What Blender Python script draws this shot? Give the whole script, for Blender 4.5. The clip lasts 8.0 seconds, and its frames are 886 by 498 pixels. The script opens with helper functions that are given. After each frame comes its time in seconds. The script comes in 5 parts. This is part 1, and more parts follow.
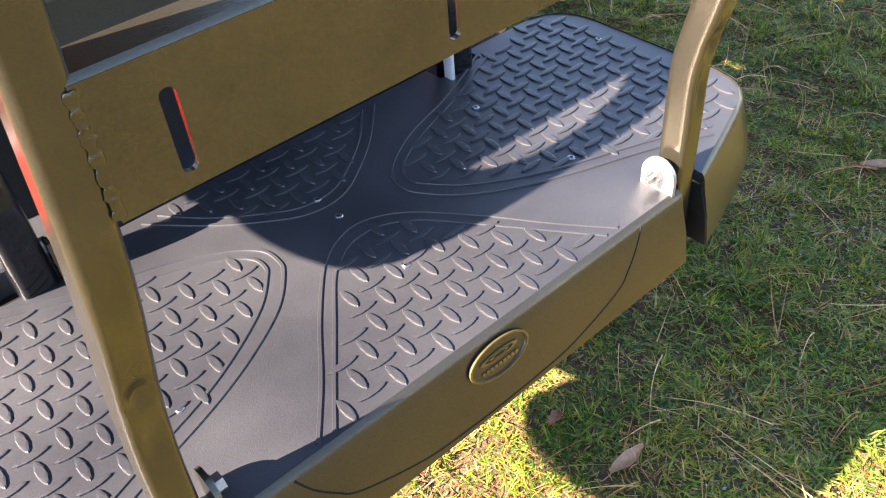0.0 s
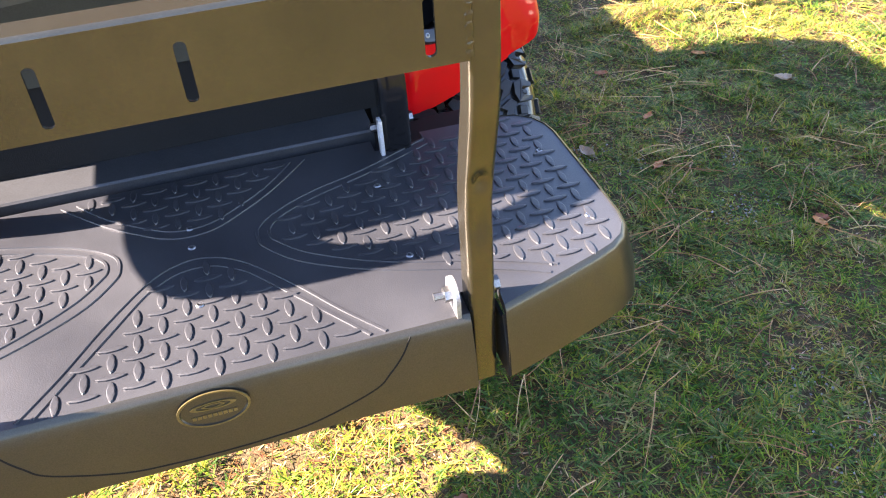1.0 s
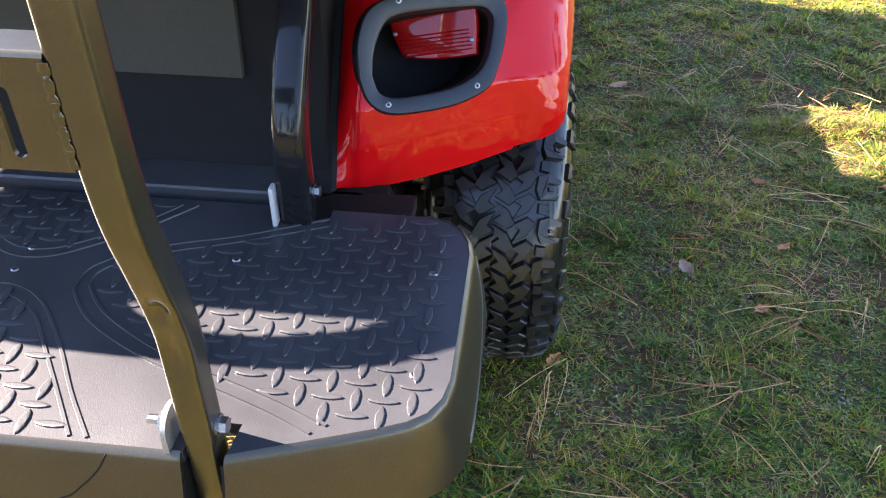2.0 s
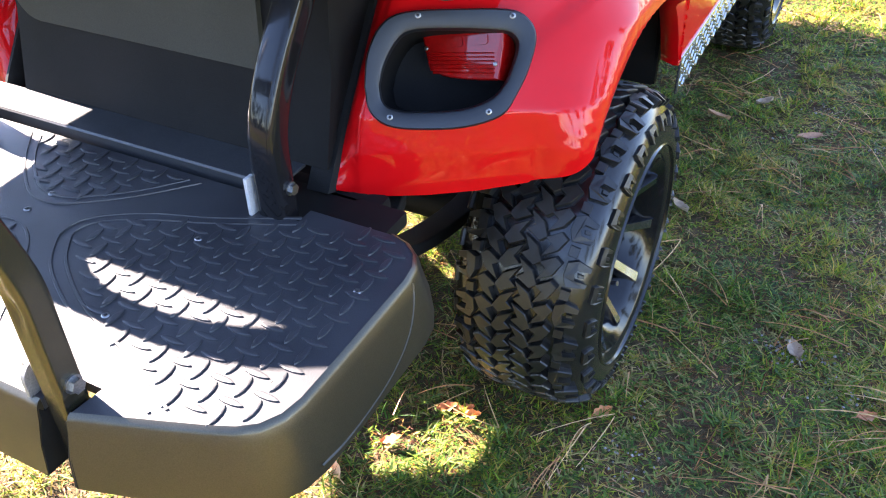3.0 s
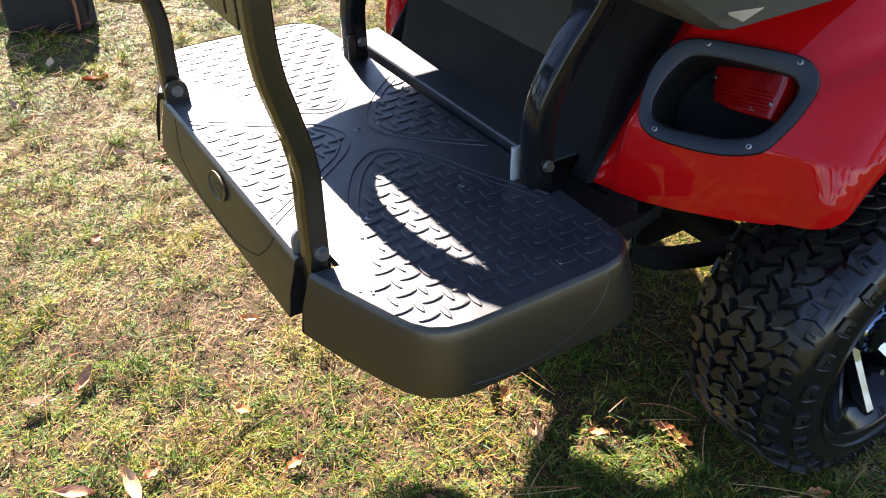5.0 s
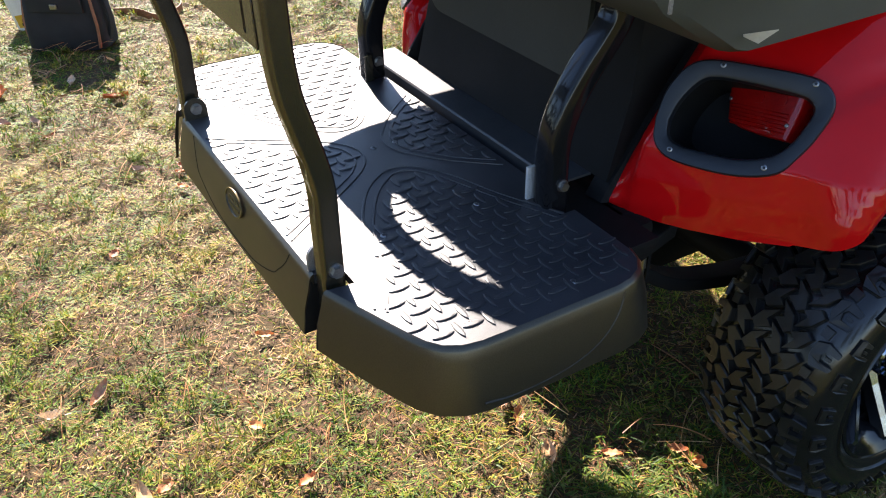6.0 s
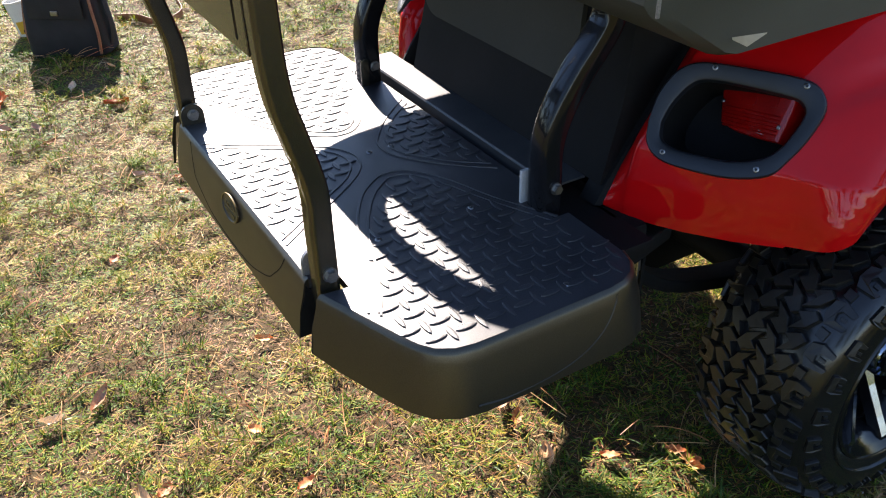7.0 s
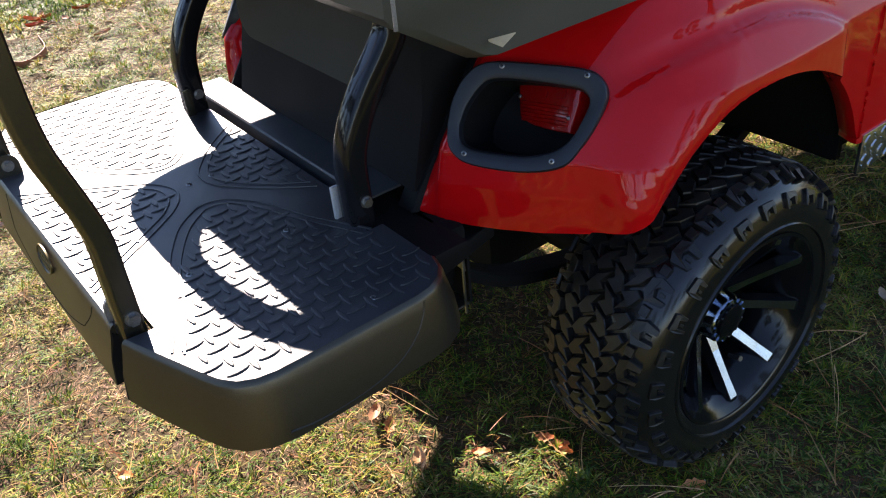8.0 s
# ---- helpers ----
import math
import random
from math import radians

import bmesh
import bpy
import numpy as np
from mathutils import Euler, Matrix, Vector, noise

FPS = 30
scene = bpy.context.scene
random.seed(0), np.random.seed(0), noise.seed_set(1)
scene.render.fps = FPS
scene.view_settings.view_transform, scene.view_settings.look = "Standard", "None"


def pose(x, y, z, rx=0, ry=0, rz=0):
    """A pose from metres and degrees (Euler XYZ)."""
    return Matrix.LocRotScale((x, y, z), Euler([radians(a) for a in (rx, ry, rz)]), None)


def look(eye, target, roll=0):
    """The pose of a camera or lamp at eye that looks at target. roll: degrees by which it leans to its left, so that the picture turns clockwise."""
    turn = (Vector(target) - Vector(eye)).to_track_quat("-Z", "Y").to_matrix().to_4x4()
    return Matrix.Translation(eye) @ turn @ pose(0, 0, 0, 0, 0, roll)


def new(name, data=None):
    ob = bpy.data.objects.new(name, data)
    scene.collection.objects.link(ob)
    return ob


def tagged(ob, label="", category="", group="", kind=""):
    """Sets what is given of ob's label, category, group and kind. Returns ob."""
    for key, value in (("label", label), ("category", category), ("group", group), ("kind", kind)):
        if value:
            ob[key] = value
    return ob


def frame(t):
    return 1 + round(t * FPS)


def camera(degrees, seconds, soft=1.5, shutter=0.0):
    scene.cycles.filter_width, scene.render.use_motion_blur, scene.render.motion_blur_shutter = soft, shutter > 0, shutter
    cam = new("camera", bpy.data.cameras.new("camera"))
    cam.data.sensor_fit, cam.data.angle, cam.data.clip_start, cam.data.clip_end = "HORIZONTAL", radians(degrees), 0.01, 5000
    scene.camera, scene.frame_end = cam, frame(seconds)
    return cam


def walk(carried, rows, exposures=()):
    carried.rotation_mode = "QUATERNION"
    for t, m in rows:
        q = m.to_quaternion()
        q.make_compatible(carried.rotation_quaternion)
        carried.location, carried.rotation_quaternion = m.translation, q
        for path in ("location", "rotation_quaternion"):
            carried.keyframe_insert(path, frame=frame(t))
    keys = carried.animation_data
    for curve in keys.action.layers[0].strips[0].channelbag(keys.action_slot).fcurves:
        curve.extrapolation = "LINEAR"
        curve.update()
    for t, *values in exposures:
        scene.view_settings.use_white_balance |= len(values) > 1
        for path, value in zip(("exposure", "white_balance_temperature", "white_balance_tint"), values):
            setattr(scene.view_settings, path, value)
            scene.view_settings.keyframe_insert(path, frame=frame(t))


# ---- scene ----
cam = camera(55.2, 8.0, soft=1.1)
PATH = [
    (0, (-0.355, -0.417, 1.206), (0.559, 0.754, -0.134), -5.3),
    (0.5, (-0.106, -0.535, 1.229), (0.608, 0.804, -0.072), -3.4),
    (0.8, (0.022, -0.637, 1.238), (0.558, 0.824, -0.019), -4.3),
    (1, (0.092, -0.670, 1.258), (0.478, 0.844, 0.010), -4.2),
    (1.2, (0.171, -0.675, 1.241), (0.427, 0.883, 0.013), -2.7),
    (1.4, (0.292, -0.617, 1.217), (0.454, 0.961, -0.003), -1.6),
    (1.5, (0.345, -0.582, 1.225), (0.466, 0.985, -0.01), -1.0),
    (1.7, (0.434, -0.533, 1.232), (0.47, 1.052, 0.015), 0.3),
    (2.8, (0.875, -0.389, 1.227), (0.146, 1.055, 0.051), -2.2),
    (3, (0.91, -0.348, 1.237), (0.159, 1.063, 0.037), -1.3),
    (3.2, (0.954, -0.326, 1.238), (0.103, 1.041, 0.049), -2.9),
    (3.5, (1.005, -0.323, 1.248), (-0.017, 0.913, 0.058), -2.6),
    (3.7, (1.056, -0.334, 1.238), (-0.115, 0.794, 0.067), -2.3),
    (4, (1.108, -0.349, 1.244), (-0.182, 0.614, 0.057), -1.2),
    (4.5, (1.144, -0.345, 1.254), (-0.207, 0.52, 0.058), -1.2),
    (5, (1.152, -0.33, 1.269), (-0.245, 0.524, 0.119), -1.0),
    (6.5, (1.157, -0.332, 1.273), (-0.283, 0.502, 0.163), -1.3),
    (7, (1.166, -0.322, 1.276), (-0.276, 0.509, 0.168), -1.7),
    (7.5, (1.205, -0.279, 1.275), (-0.235, 0.556, 0.166), -2.7),
    (7.7, (1.229, -0.255, 1.274), (-0.180, 0.633, 0.167), -3.1),
    (8, (1.257, -0.17, 1.285), (-0.102, 0.782, 0.169), -5.9),
]
EXPOSURES = [(0, 3.4, 7450, 21), (0.5, 3.7, 7350, 21), (0.8, 3.9, 7200, 22), (1.0, 3.65, 7150, 23), (1.5, 3.4, 7150, 23), (2.8, 3.9, 6950, 23), (3.5, 3.85, 6900, 23),
             (4.0, 3.15, 6850, 23), (4.6, 2.55, 6850, 22), (5.2, 2.35, 6800, 18), (6.5, 2.15, 6750, 17), (8, 2.05, 6900, 21)]
walk(cam, [(t, look(eye, target, roll)) for t, eye, target, roll in PATH], EXPOSURES)

# ---- world, sun, exposure ----
SHADE = (1.5, -0.31)                      # how far a shadow runs along x and y per metre of height
sun_way = Vector((-SHADE[0], -SHADE[1], 1)).normalized()
world = bpy.data.worlds.new("sky")
scene.world = world
world.use_nodes = True
sky = world.node_tree.nodes.new("ShaderNodeTexSky")
sky.sky_type, sky.sun_disc = "NISHITA", False
sky.dust_density, sky.ozone_density = 0.05, 3.5
sky.sun_elevation = math.asin(sun_way.z)
sky.sun_rotation = math.atan2(sun_way.x, sun_way.y)
backgr = world.node_tree.nodes["Background"]
world.node_tree.links.new(sky.outputs[0], backgr.inputs[0])
backgr.inputs[1].default_value = 0.083
sun = new("sun", bpy.data.lights.new("sun", "SUN"))
sun.data.energy, sun.data.angle, sun.data.color = 5.0, radians(0.55), (1.0, 0.94, 0.85)
sun.matrix_world = look(sun_way * 30, (0, 0, 0))


# ---- materials ----
def shader(name, colour, rough=0.5, metal=0.0, second=None, scale=20.0, fine=300.0, bump=0.0, spread=0.25, coat=0.0,
           rough_spread=0.1, island=0.0, per_object=0.0, spec=0.5, see_through=0.0, coat_ior=1.5):
    """A surface with a patchy and a fine variation of its colour, uneven gloss and a fine relief."""
    m = bpy.data.materials.new(name)
    m.use_nodes = True
    n, l = m.node_tree.nodes, m.node_tree.links
    b = n["Principled BSDF"]
    b.inputs["Metallic"].default_value = metal
    b.inputs["Specular IOR Level"].default_value = spec
    b.inputs["Coat Weight"].default_value = coat
    b.inputs["Coat Roughness"].default_value = 0.03
    b.inputs["Coat IOR"].default_value = coat_ior
    where = n.new("ShaderNodeTexCoord")
    large, small = n.new("ShaderNodeTexNoise"), n.new("ShaderNodeTexNoise")
    large.inputs["Scale"].default_value, small.inputs["Scale"].default_value = scale, fine
    large.inputs["Detail"].default_value = 6.0
    for t in (large, small):
        l.new(where.outputs["Object"], t.inputs["Vector"])
    ramp = n.new("ShaderNodeValToRGB")
    ramp.color_ramp.elements[0].position, ramp.color_ramp.elements[1].position = 0.35, 0.68
    second = second or tuple(c * (1 - spread) for c in colour)
    ramp.color_ramp.elements[0].color = (*colour, 1)
    ramp.color_ramp.elements[1].color = (*second, 1)
    l.new(large.outputs["Fac"], ramp.inputs["Fac"])
    hue = n.new("ShaderNodeHueSaturation")
    l.new(ramp.outputs["Color"], hue.inputs["Color"])
    value = n.new("ShaderNodeMapRange")
    value.inputs["From Min"].default_value, value.inputs["From Max"].default_value = 0.3, 0.7
    value.inputs["To Min"].default_value, value.inputs["To Max"].default_value = 1 - spread * 0.6, 1 + spread * 0.6
    l.new(small.outputs["Fac"], value.inputs["Value"])
    source = value.outputs[0]
    if island or per_object:
        pick = n.new("ShaderNodeNewGeometry") if island else n.new("ShaderNodeObjectInfo")
        amount = island or per_object
        vary = n.new("ShaderNodeMapRange")
        vary.inputs["To Min"].default_value, vary.inputs["To Max"].default_value = 1 - amount, 1 + amount
        l.new(pick.outputs["Random Per Island" if island else "Random"], vary.inputs["Value"])
        times = n.new("ShaderNodeMath")
        times.operation = "MULTIPLY"
        l.new(source, times.inputs[0]), l.new(vary.outputs[0], times.inputs[1])
        source = times.outputs[0]
        tint = n.new("ShaderNodeMapRange")
        tint.inputs["To Min"].default_value, tint.inputs["To Max"].default_value = 0.5 - amount * 0.02, 0.5 + amount * 0.035
        l.new(pick.outputs["Random Per Island" if island else "Random"], tint.inputs["Value"])
        l.new(tint.outputs[0], hue.inputs["Hue"])
    l.new(source, hue.inputs["Value"])
    l.new(hue.outputs["Color"], b.inputs["Base Color"])
    gloss = n.new("ShaderNodeMapRange")
    gloss.inputs["To Min"].default_value, gloss.inputs["To Max"].default_value = max(0.02, rough - rough_spread), min(1, rough + rough_spread)
    l.new(large.outputs["Fac"], gloss.inputs["Value"])
    l.new(gloss.outputs[0], b.inputs["Roughness"])
    if bump:
        relief = n.new("ShaderNodeBump")
        relief.inputs["Strength"].default_value, relief.inputs["Distance"].default_value = bump, 0.002
        l.new(small.outputs["Fac"], relief.inputs["Height"])
        l.new(relief.outputs[0], b.inputs["Normal"])
        if coat:
            l.new(relief.outputs[0], b.inputs["Coat Normal"])
    if see_through:
        b.inputs["Transmission Weight"].default_value = see_through
    return m


# Faint blue base stands in for sky sheen; the paler patches are dust
MAT = shader("sky_tinted_rubber_mat", (0.019, 0.020, 0.024), 0.42, bump=0.15, scale=6, fine=900, spread=0.3, second=(0.034, 0.035, 0.039), spec=0.62)
SHELF = shader("black_sheet_steel", (0.050, 0.052, 0.056), 0.45, 0.25, bump=0.05, scale=12, fine=500, spread=0.3, spec=0.5)
# Black skirts; the golden cast of sunlit ground is mixed into their colour
PLASTIC = shader("grass_tinted_black_plastic", (0.098, 0.085, 0.063), 0.32, 0.80, bump=0.05, scale=7, fine=700, spread=0.2, spec=0.5)
# Black coat; its warm tint paints in the reflection of sunlit grass
STEEL_BLACK = shader("grass_tinted_black_steel", (0.124, 0.110, 0.080), 0.24, 0.85, bump=0.04, scale=10, fine=700, spread=0.28, rough_spread=0.10, spec=0.6)
UPRIGHT = shader("gloss_black_tube_paint", (0.009, 0.009, 0.010), 0.22, coat=0.5, bump=0.02, scale=10, fine=700, spread=0.2, rough_spread=0.05, spec=0.1)
DULL_BLACK = shader("dull_black_panel", (0.010, 0.010, 0.010), 0.65, bump=0.15, scale=6, fine=500, spread=0.25, spec=0.16)
# Darker copy of the dull black, for wheel wells and underbody
WELL = shader("near_black_underbody", (0.006, 0.006, 0.006), 0.7, bump=0.15, scale=6, fine=500, spread=0.25, spec=0.2)
GREY_PANEL = shader("dark_grey_seat_panel", (0.066, 0.065, 0.050), 0.5, bump=0.1, scale=4, fine=600, spread=0.15, spec=0.4)
SEAT_BACK = shader("dark_olive_back_panel", (0.052, 0.052, 0.042), 0.6, bump=0.1, scale=4, fine=600, spread=0.2, spec=0.2)
GREY_TRIM = shader("charcoal_plastic_trim", (0.013, 0.016, 0.021), 0.40, bump=0.15, scale=15, fine=900, spread=0.2)
RED = shader("red_gloss_paint", (0.58, 0.003, 0.004), 0.55, coat=0.75, scale=3, fine=14, spread=0.05, rough_spread=0.03, spec=0.05, coat_ior=1.45, bump=0.02)
LENS = shader("red_lens_plastic", (0.32, 0.004, 0.003), 0.30, coat=0.9, scale=20, fine=200, spread=0.2, spec=0.1)
SIDEWALL = shader("smooth_tyre_sidewall", (0.008, 0.008, 0.008), 0.18, scale=9, fine=200, spread=0.3, second=(0.014, 0.013, 0.011), rough_spread=0.08, spec=0.55)
RUBBER = shader("tyre_rubber", (0.009, 0.009, 0.009), 0.36, bump=0.10, scale=14, fine=350, spread=0.3, second=(0.020, 0.018, 0.014), rough_spread=0.12, spec=0.5)
GLOSS_BLACK = shader("gloss_black_wheel_paint", (0.006, 0.006, 0.007), 0.12, scale=8, fine=200, spread=0.2, spec=0.35)
# The blue in this grey stands in for sky mirrored by the metal
ALLOY = shader("sky_tinted_aluminium", (0.32, 0.37, 0.46), 0.14, 1.0, scale=30, fine=600, spread=0.12, rough_spread=0.05)
ZINC = shader("zinc_plated_steel", (0.34, 0.34, 0.34), 0.36, 1.0, scale=40, fine=500, spread=0.3)
BRIGHT = shader("bare_galvanised_strip", (0.36, 0.36, 0.37), 0.40, 0.6, scale=40, fine=500, spread=0.3)
CLIP = shader("bright_zinc_clip", (0.78, 0.78, 0.78), 0.35, 0.5, scale=40, fine=500, spread=0.15)
CHROME_PLATE = shader("diamond_plate_aluminium", (0.70, 0.71, 0.72), 0.25, 1.0, scale=20, fine=300, spread=0.2)
SOIL = shader("litter_over_sandy_soil", (0.058, 0.044, 0.020), 0.9, second=(0.120, 0.084, 0.046), scale=60, fine=420, spread=0.9, bump=1.0, spec=0.1)
LEAF = shader("dry_brown_leaf", (0.60, 0.35, 0.19), 0.6, second=(0.50, 0.25, 0.12), scale=25, fine=200, spread=0.3, per_object=0.4, bump=0.3, spec=0.4)
PALE_LEAF = shader("bleached_leaf", (0.56, 0.43, 0.30), 0.6, second=(0.42, 0.28, 0.17), scale=25, fine=200, spread=0.3, per_object=0.3, bump=0.3, spec=0.4)
RUSSET_LEAF = shader("russet_leaf", (0.52, 0.15, 0.045), 0.6, second=(0.46, 0.24, 0.11), scale=25, fine=200, spread=0.3, per_object=0.45, bump=0.3, spec=0.4)
ORANGE_LEAF = shader("bright_orange_leaf", (0.60, 0.11, 0.02), 0.6, second=(0.50, 0.16, 0.05), scale=25, fine=200, spread=0.3, per_object=0.3, bump=0.3, spec=0.3)


def strewn(name, colours, rough=0.5, spec=0.4, glow=0.3, patch=3.0, shift=0.35):
    """Many small blades or crumbs: each takes one of the colours, by chance and by the patch it lies in; thin ones let light through."""
    m = bpy.data.materials.new(name)
    m.use_nodes = True
    n, l = m.node_tree.nodes, m.node_tree.links
    b = n["Principled BSDF"]
    b.inputs["Roughness"].default_value, b.inputs["Specular IOR Level"].default_value = rough, spec
    where, pick, large, fine = n.new("ShaderNodeTexCoord"), n.new("ShaderNodeNewGeometry"), n.new("ShaderNodeTexNoise"), n.new("ShaderNodeTexNoise")
    large.inputs["Scale"].default_value, large.inputs["Detail"].default_value = patch, 4.0
    fine.inputs["Scale"].default_value = 90.0
    l.new(where.outputs["Object"], large.inputs["Vector"])
    l.new(where.outputs["Object"], fine.inputs["Vector"])
    off = n.new("ShaderNodeMapRange")
    off.inputs["From Min"].default_value, off.inputs["From Max"].default_value = 0.3, 0.7
    off.inputs["To Min"].default_value, off.inputs["To Max"].default_value = -shift, shift
    l.new(large.outputs["Fac"], off.inputs["Value"])
    total = n.new("ShaderNodeMath")
    total.operation, total.use_clamp = "ADD", True
    l.new(pick.outputs["Random Per Island"], total.inputs[0])
    l.new(off.outputs[0], total.inputs[1])
    ramp = n.new("ShaderNodeValToRGB")
    while len(ramp.color_ramp.elements) < len(colours):
        ramp.color_ramp.elements.new(0.5)
    for k, c in enumerate(colours):
        ramp.color_ramp.elements[k].position = k / (len(colours) - 1)
        ramp.color_ramp.elements[k].color = (*c, 1)
    l.new(total.outputs[0], ramp.inputs["Fac"])
    hue, value = n.new("ShaderNodeHueSaturation"), n.new("ShaderNodeMapRange")
    value.inputs["From Min"].default_value, value.inputs["From Max"].default_value = 0.3, 0.7
    value.inputs["To Min"].default_value, value.inputs["To Max"].default_value = 0.55, 1.4
    l.new(fine.outputs["Fac"], value.inputs["Value"])
    l.new(value.outputs[0], hue.inputs["Value"])
    l.new(ramp.outputs["Color"], hue.inputs["Color"])
    l.new(hue.outputs["Color"], b.inputs["Base Color"])
    thin, mix = n.new("ShaderNodeBsdfTranslucent"), n.new("ShaderNodeMixShader")
    l.new(hue.outputs["Color"], thin.inputs["Color"])
    mix.inputs[0].default_value = glow
    l.new(b.outputs[0], mix.inputs[1])
    l.new(thin.outputs[0], mix.inputs[2])
    l.new(mix.outputs[0], n["Material Output"].inputs["Surface"])
    return m


GRASS = strewn("green_lawn_blades", [(0.038, 0.092, 0.014), (0.086, 0.170, 0.019), (0.158, 0.240, 0.023), (0.275, 0.285, 0.028), (0.400, 0.275, 0.056)], 0.55, 0.14, 0.32, shift=0.42)
# Lusher grass whose cooler greens carry the bluish tone of the cart's shade
LUSH_SHADED = strewn("lush_shade_toned_blades", [(0.038, 0.080, 0.020), (0.074, 0.132, 0.030), (0.120, 0.180, 0.040), (0.200, 0.220, 0.050), (0.310, 0.245, 0.085)], 0.5, 0.18, 0.30, patch=5.0, shift=0.40)
STRAW = strewn("dry_grass_thatch", [(0.110, 0.042, 0.014), (0.240, 0.108, 0.030), (0.375, 0.205, 0.058), (0.560, 0.370, 0.155)], 0.6, 0.14, 0.13, shift=0.3)
LITTER = strewn("brown_leaf_litter", [(0.040, 0.016, 0.010), (0.130, 0.045, 0.022), (0.270, 0.108, 0.054), (0.460, 0.280, 0.180)], 0.65, 0.15, 0.1, shift=0.3)
NEEDLE = strewn("fallen_pine_needles", [(0.240, 0.090, 0.030), (0.390, 0.190, 0.068), (0.540, 0.340, 0.150)], 0.5, 0.3, 0.1)
SAND = strewn("pale_sand_crumbs", [(0.10, 0.085, 0.070), (0.19, 0.165, 0.14), (0.32, 0.29, 0.26)], 0.8, 0.2, 0.02)
CLOTH = shader("black_canvas_bag", (0.016, 0.015, 0.015), 0.8, bump=0.5, scale=12, fine=600, spread=0.3)
PAPER = shader("white_paper_cup", (0.72, 0.69, 0.62), 0.6, scale=20, fine=200, spread=0.08)
YELLOW = shader("yellow_print", (0.62, 0.36, 0.03), 0.55, scale=20, fine=200, spread=0.1)
STRAP = shader("tan_leather_strap", (0.30, 0.12, 0.055), 0.6, scale=20, fine=300, spread=0.25)
BRASS = shader("worn_bronze_relief", (0.20, 0.15, 0.06), 0.35, 0.6, scale=30, fine=400, spread=0.3)
WOODS = shader("far_pine_woods", (0.030, 0.040, 0.016), 0.9, second=(0.060, 0.058, 0.030), scale=0.5, fine=4, spread=0.5, spec=0.1)


# ---- mesh helpers ----
def part(name, bm, material, parent=None, label="", smooth=True, sharp=38):
    """Links a bmesh as one mesh object, under parent if there is one."""
    bmesh.ops.recalc_face_normals(bm, faces=bm.faces)
    mesh = bpy.data.meshes.new(name)
    bm.to_mesh(mesh)
    bm.free()
    mesh.materials.append(material)
    for p in mesh.polygons:
        p.use_smooth = smooth
    if smooth:
        mesh.set_sharp_from_angle(angle=radians(sharp))
    ob = new(name, mesh)
    if parent:
        ob.parent = parent
    return tagged(ob, label)


def add_box(bm, x0, x1, y0, y1, z0, z1, bevel=0.0, turn=None):
    vs = bmesh.ops.create_cube(bm, size=1)["verts"]
    for v in vs:
        v.co = Vector((x0 + (v.co.x + 0.5) * (x1 - x0), y0 + (v.co.y + 0.5) * (y1 - y0), z0 + (v.co.z + 0.5) * (z1 - z0)))
    if turn:
        bmesh.ops.transform(bm, matrix=turn, verts=vs)
    if bevel:
        edges = list({e for v in vs for e in v.link_edges})
        bmesh.ops.bevel(bm, geom=edges, offset=bevel, segments=2, affect="EDGES", profile=0.6)


def box(x0, x1, y0, y1, z0, z1, bevel=0.0):
    bm = bmesh.new()
    add_box(bm, x0, x1, y0, y1, z0, z1, bevel)
    return bm


def loft(rings, close_ring=True, cap=True, bm=None):
    """Joins rings of the same count of points with quads."""
    bm = bm or bmesh.new()
    rows = [[bm.verts.new(p) for p in ring] for ring in rings]
    n = len(rows[0])
    for a, b in zip(rows, rows[1:]):
        for k in range(n if close_ring else n - 1):
            bm.faces.new((a[k], a[(k + 1) % n], b[(k + 1) % n], b[k]))
    if cap and close_ring:
        bm.faces.new(rows[0][::-1])
        bm.faces.new(rows[-1])
    return bm


def add_prism(bm, outline, low, high, place=None):
    """A prism of a plan outline between two heights, moved by place."""
    a = [bm.verts.new((x, y, low)) for x, y in outline]
    b = [bm.verts.new((x, y, high)) for x, y in outline]
    faces = [bm.faces.new(a[::-1]), bm.faces.new(b)]
    for k in range(len(a)):
        faces.append(bm.faces.new((a[k], a[(k + 1) % len(a)], b[(k + 1) % len(a)], b[k])))
    if place:
        bmesh.ops.transform(bm, matrix=place, verts=a + b)
    return faces


def spline(points, steps=6):
    """A smooth line through points (Catmull-Rom)."""
    p = [Vector(q) for q in points]
    p = [2 * p[0] - p[1], *p, 2 * p[-1] - p[-2]]
    out = []
    for a, b, c, d in zip(p, p[1:], p[2:], p[3:]):
        for k in range(steps):
            t = k / steps
            out.append(0.5 * (2 * b + (c - a) * t + (2 * a - 5 * b + 4 * c - d) * t * t + (3 * b - a - 3 * c + d) * t ** 3))
    return out + [p[-2]]


def rounded(w, d, r, steps=4):
    """A rounded rectangle as a section, w across and d deep."""
    out = []
    for cx, cy, start in ((w / 2 - r, d / 2 - r, 0), (r - w / 2, d / 2 - r, 90), (r - w / 2, r - d / 2, 180), (w / 2 - r, r - d / 2, 270)):
        for k in range(steps + 1):
            a = radians(start + 90 * k / steps)
            out.append((cx + r * math.cos(a), cy + r * math.sin(a)))
    return out


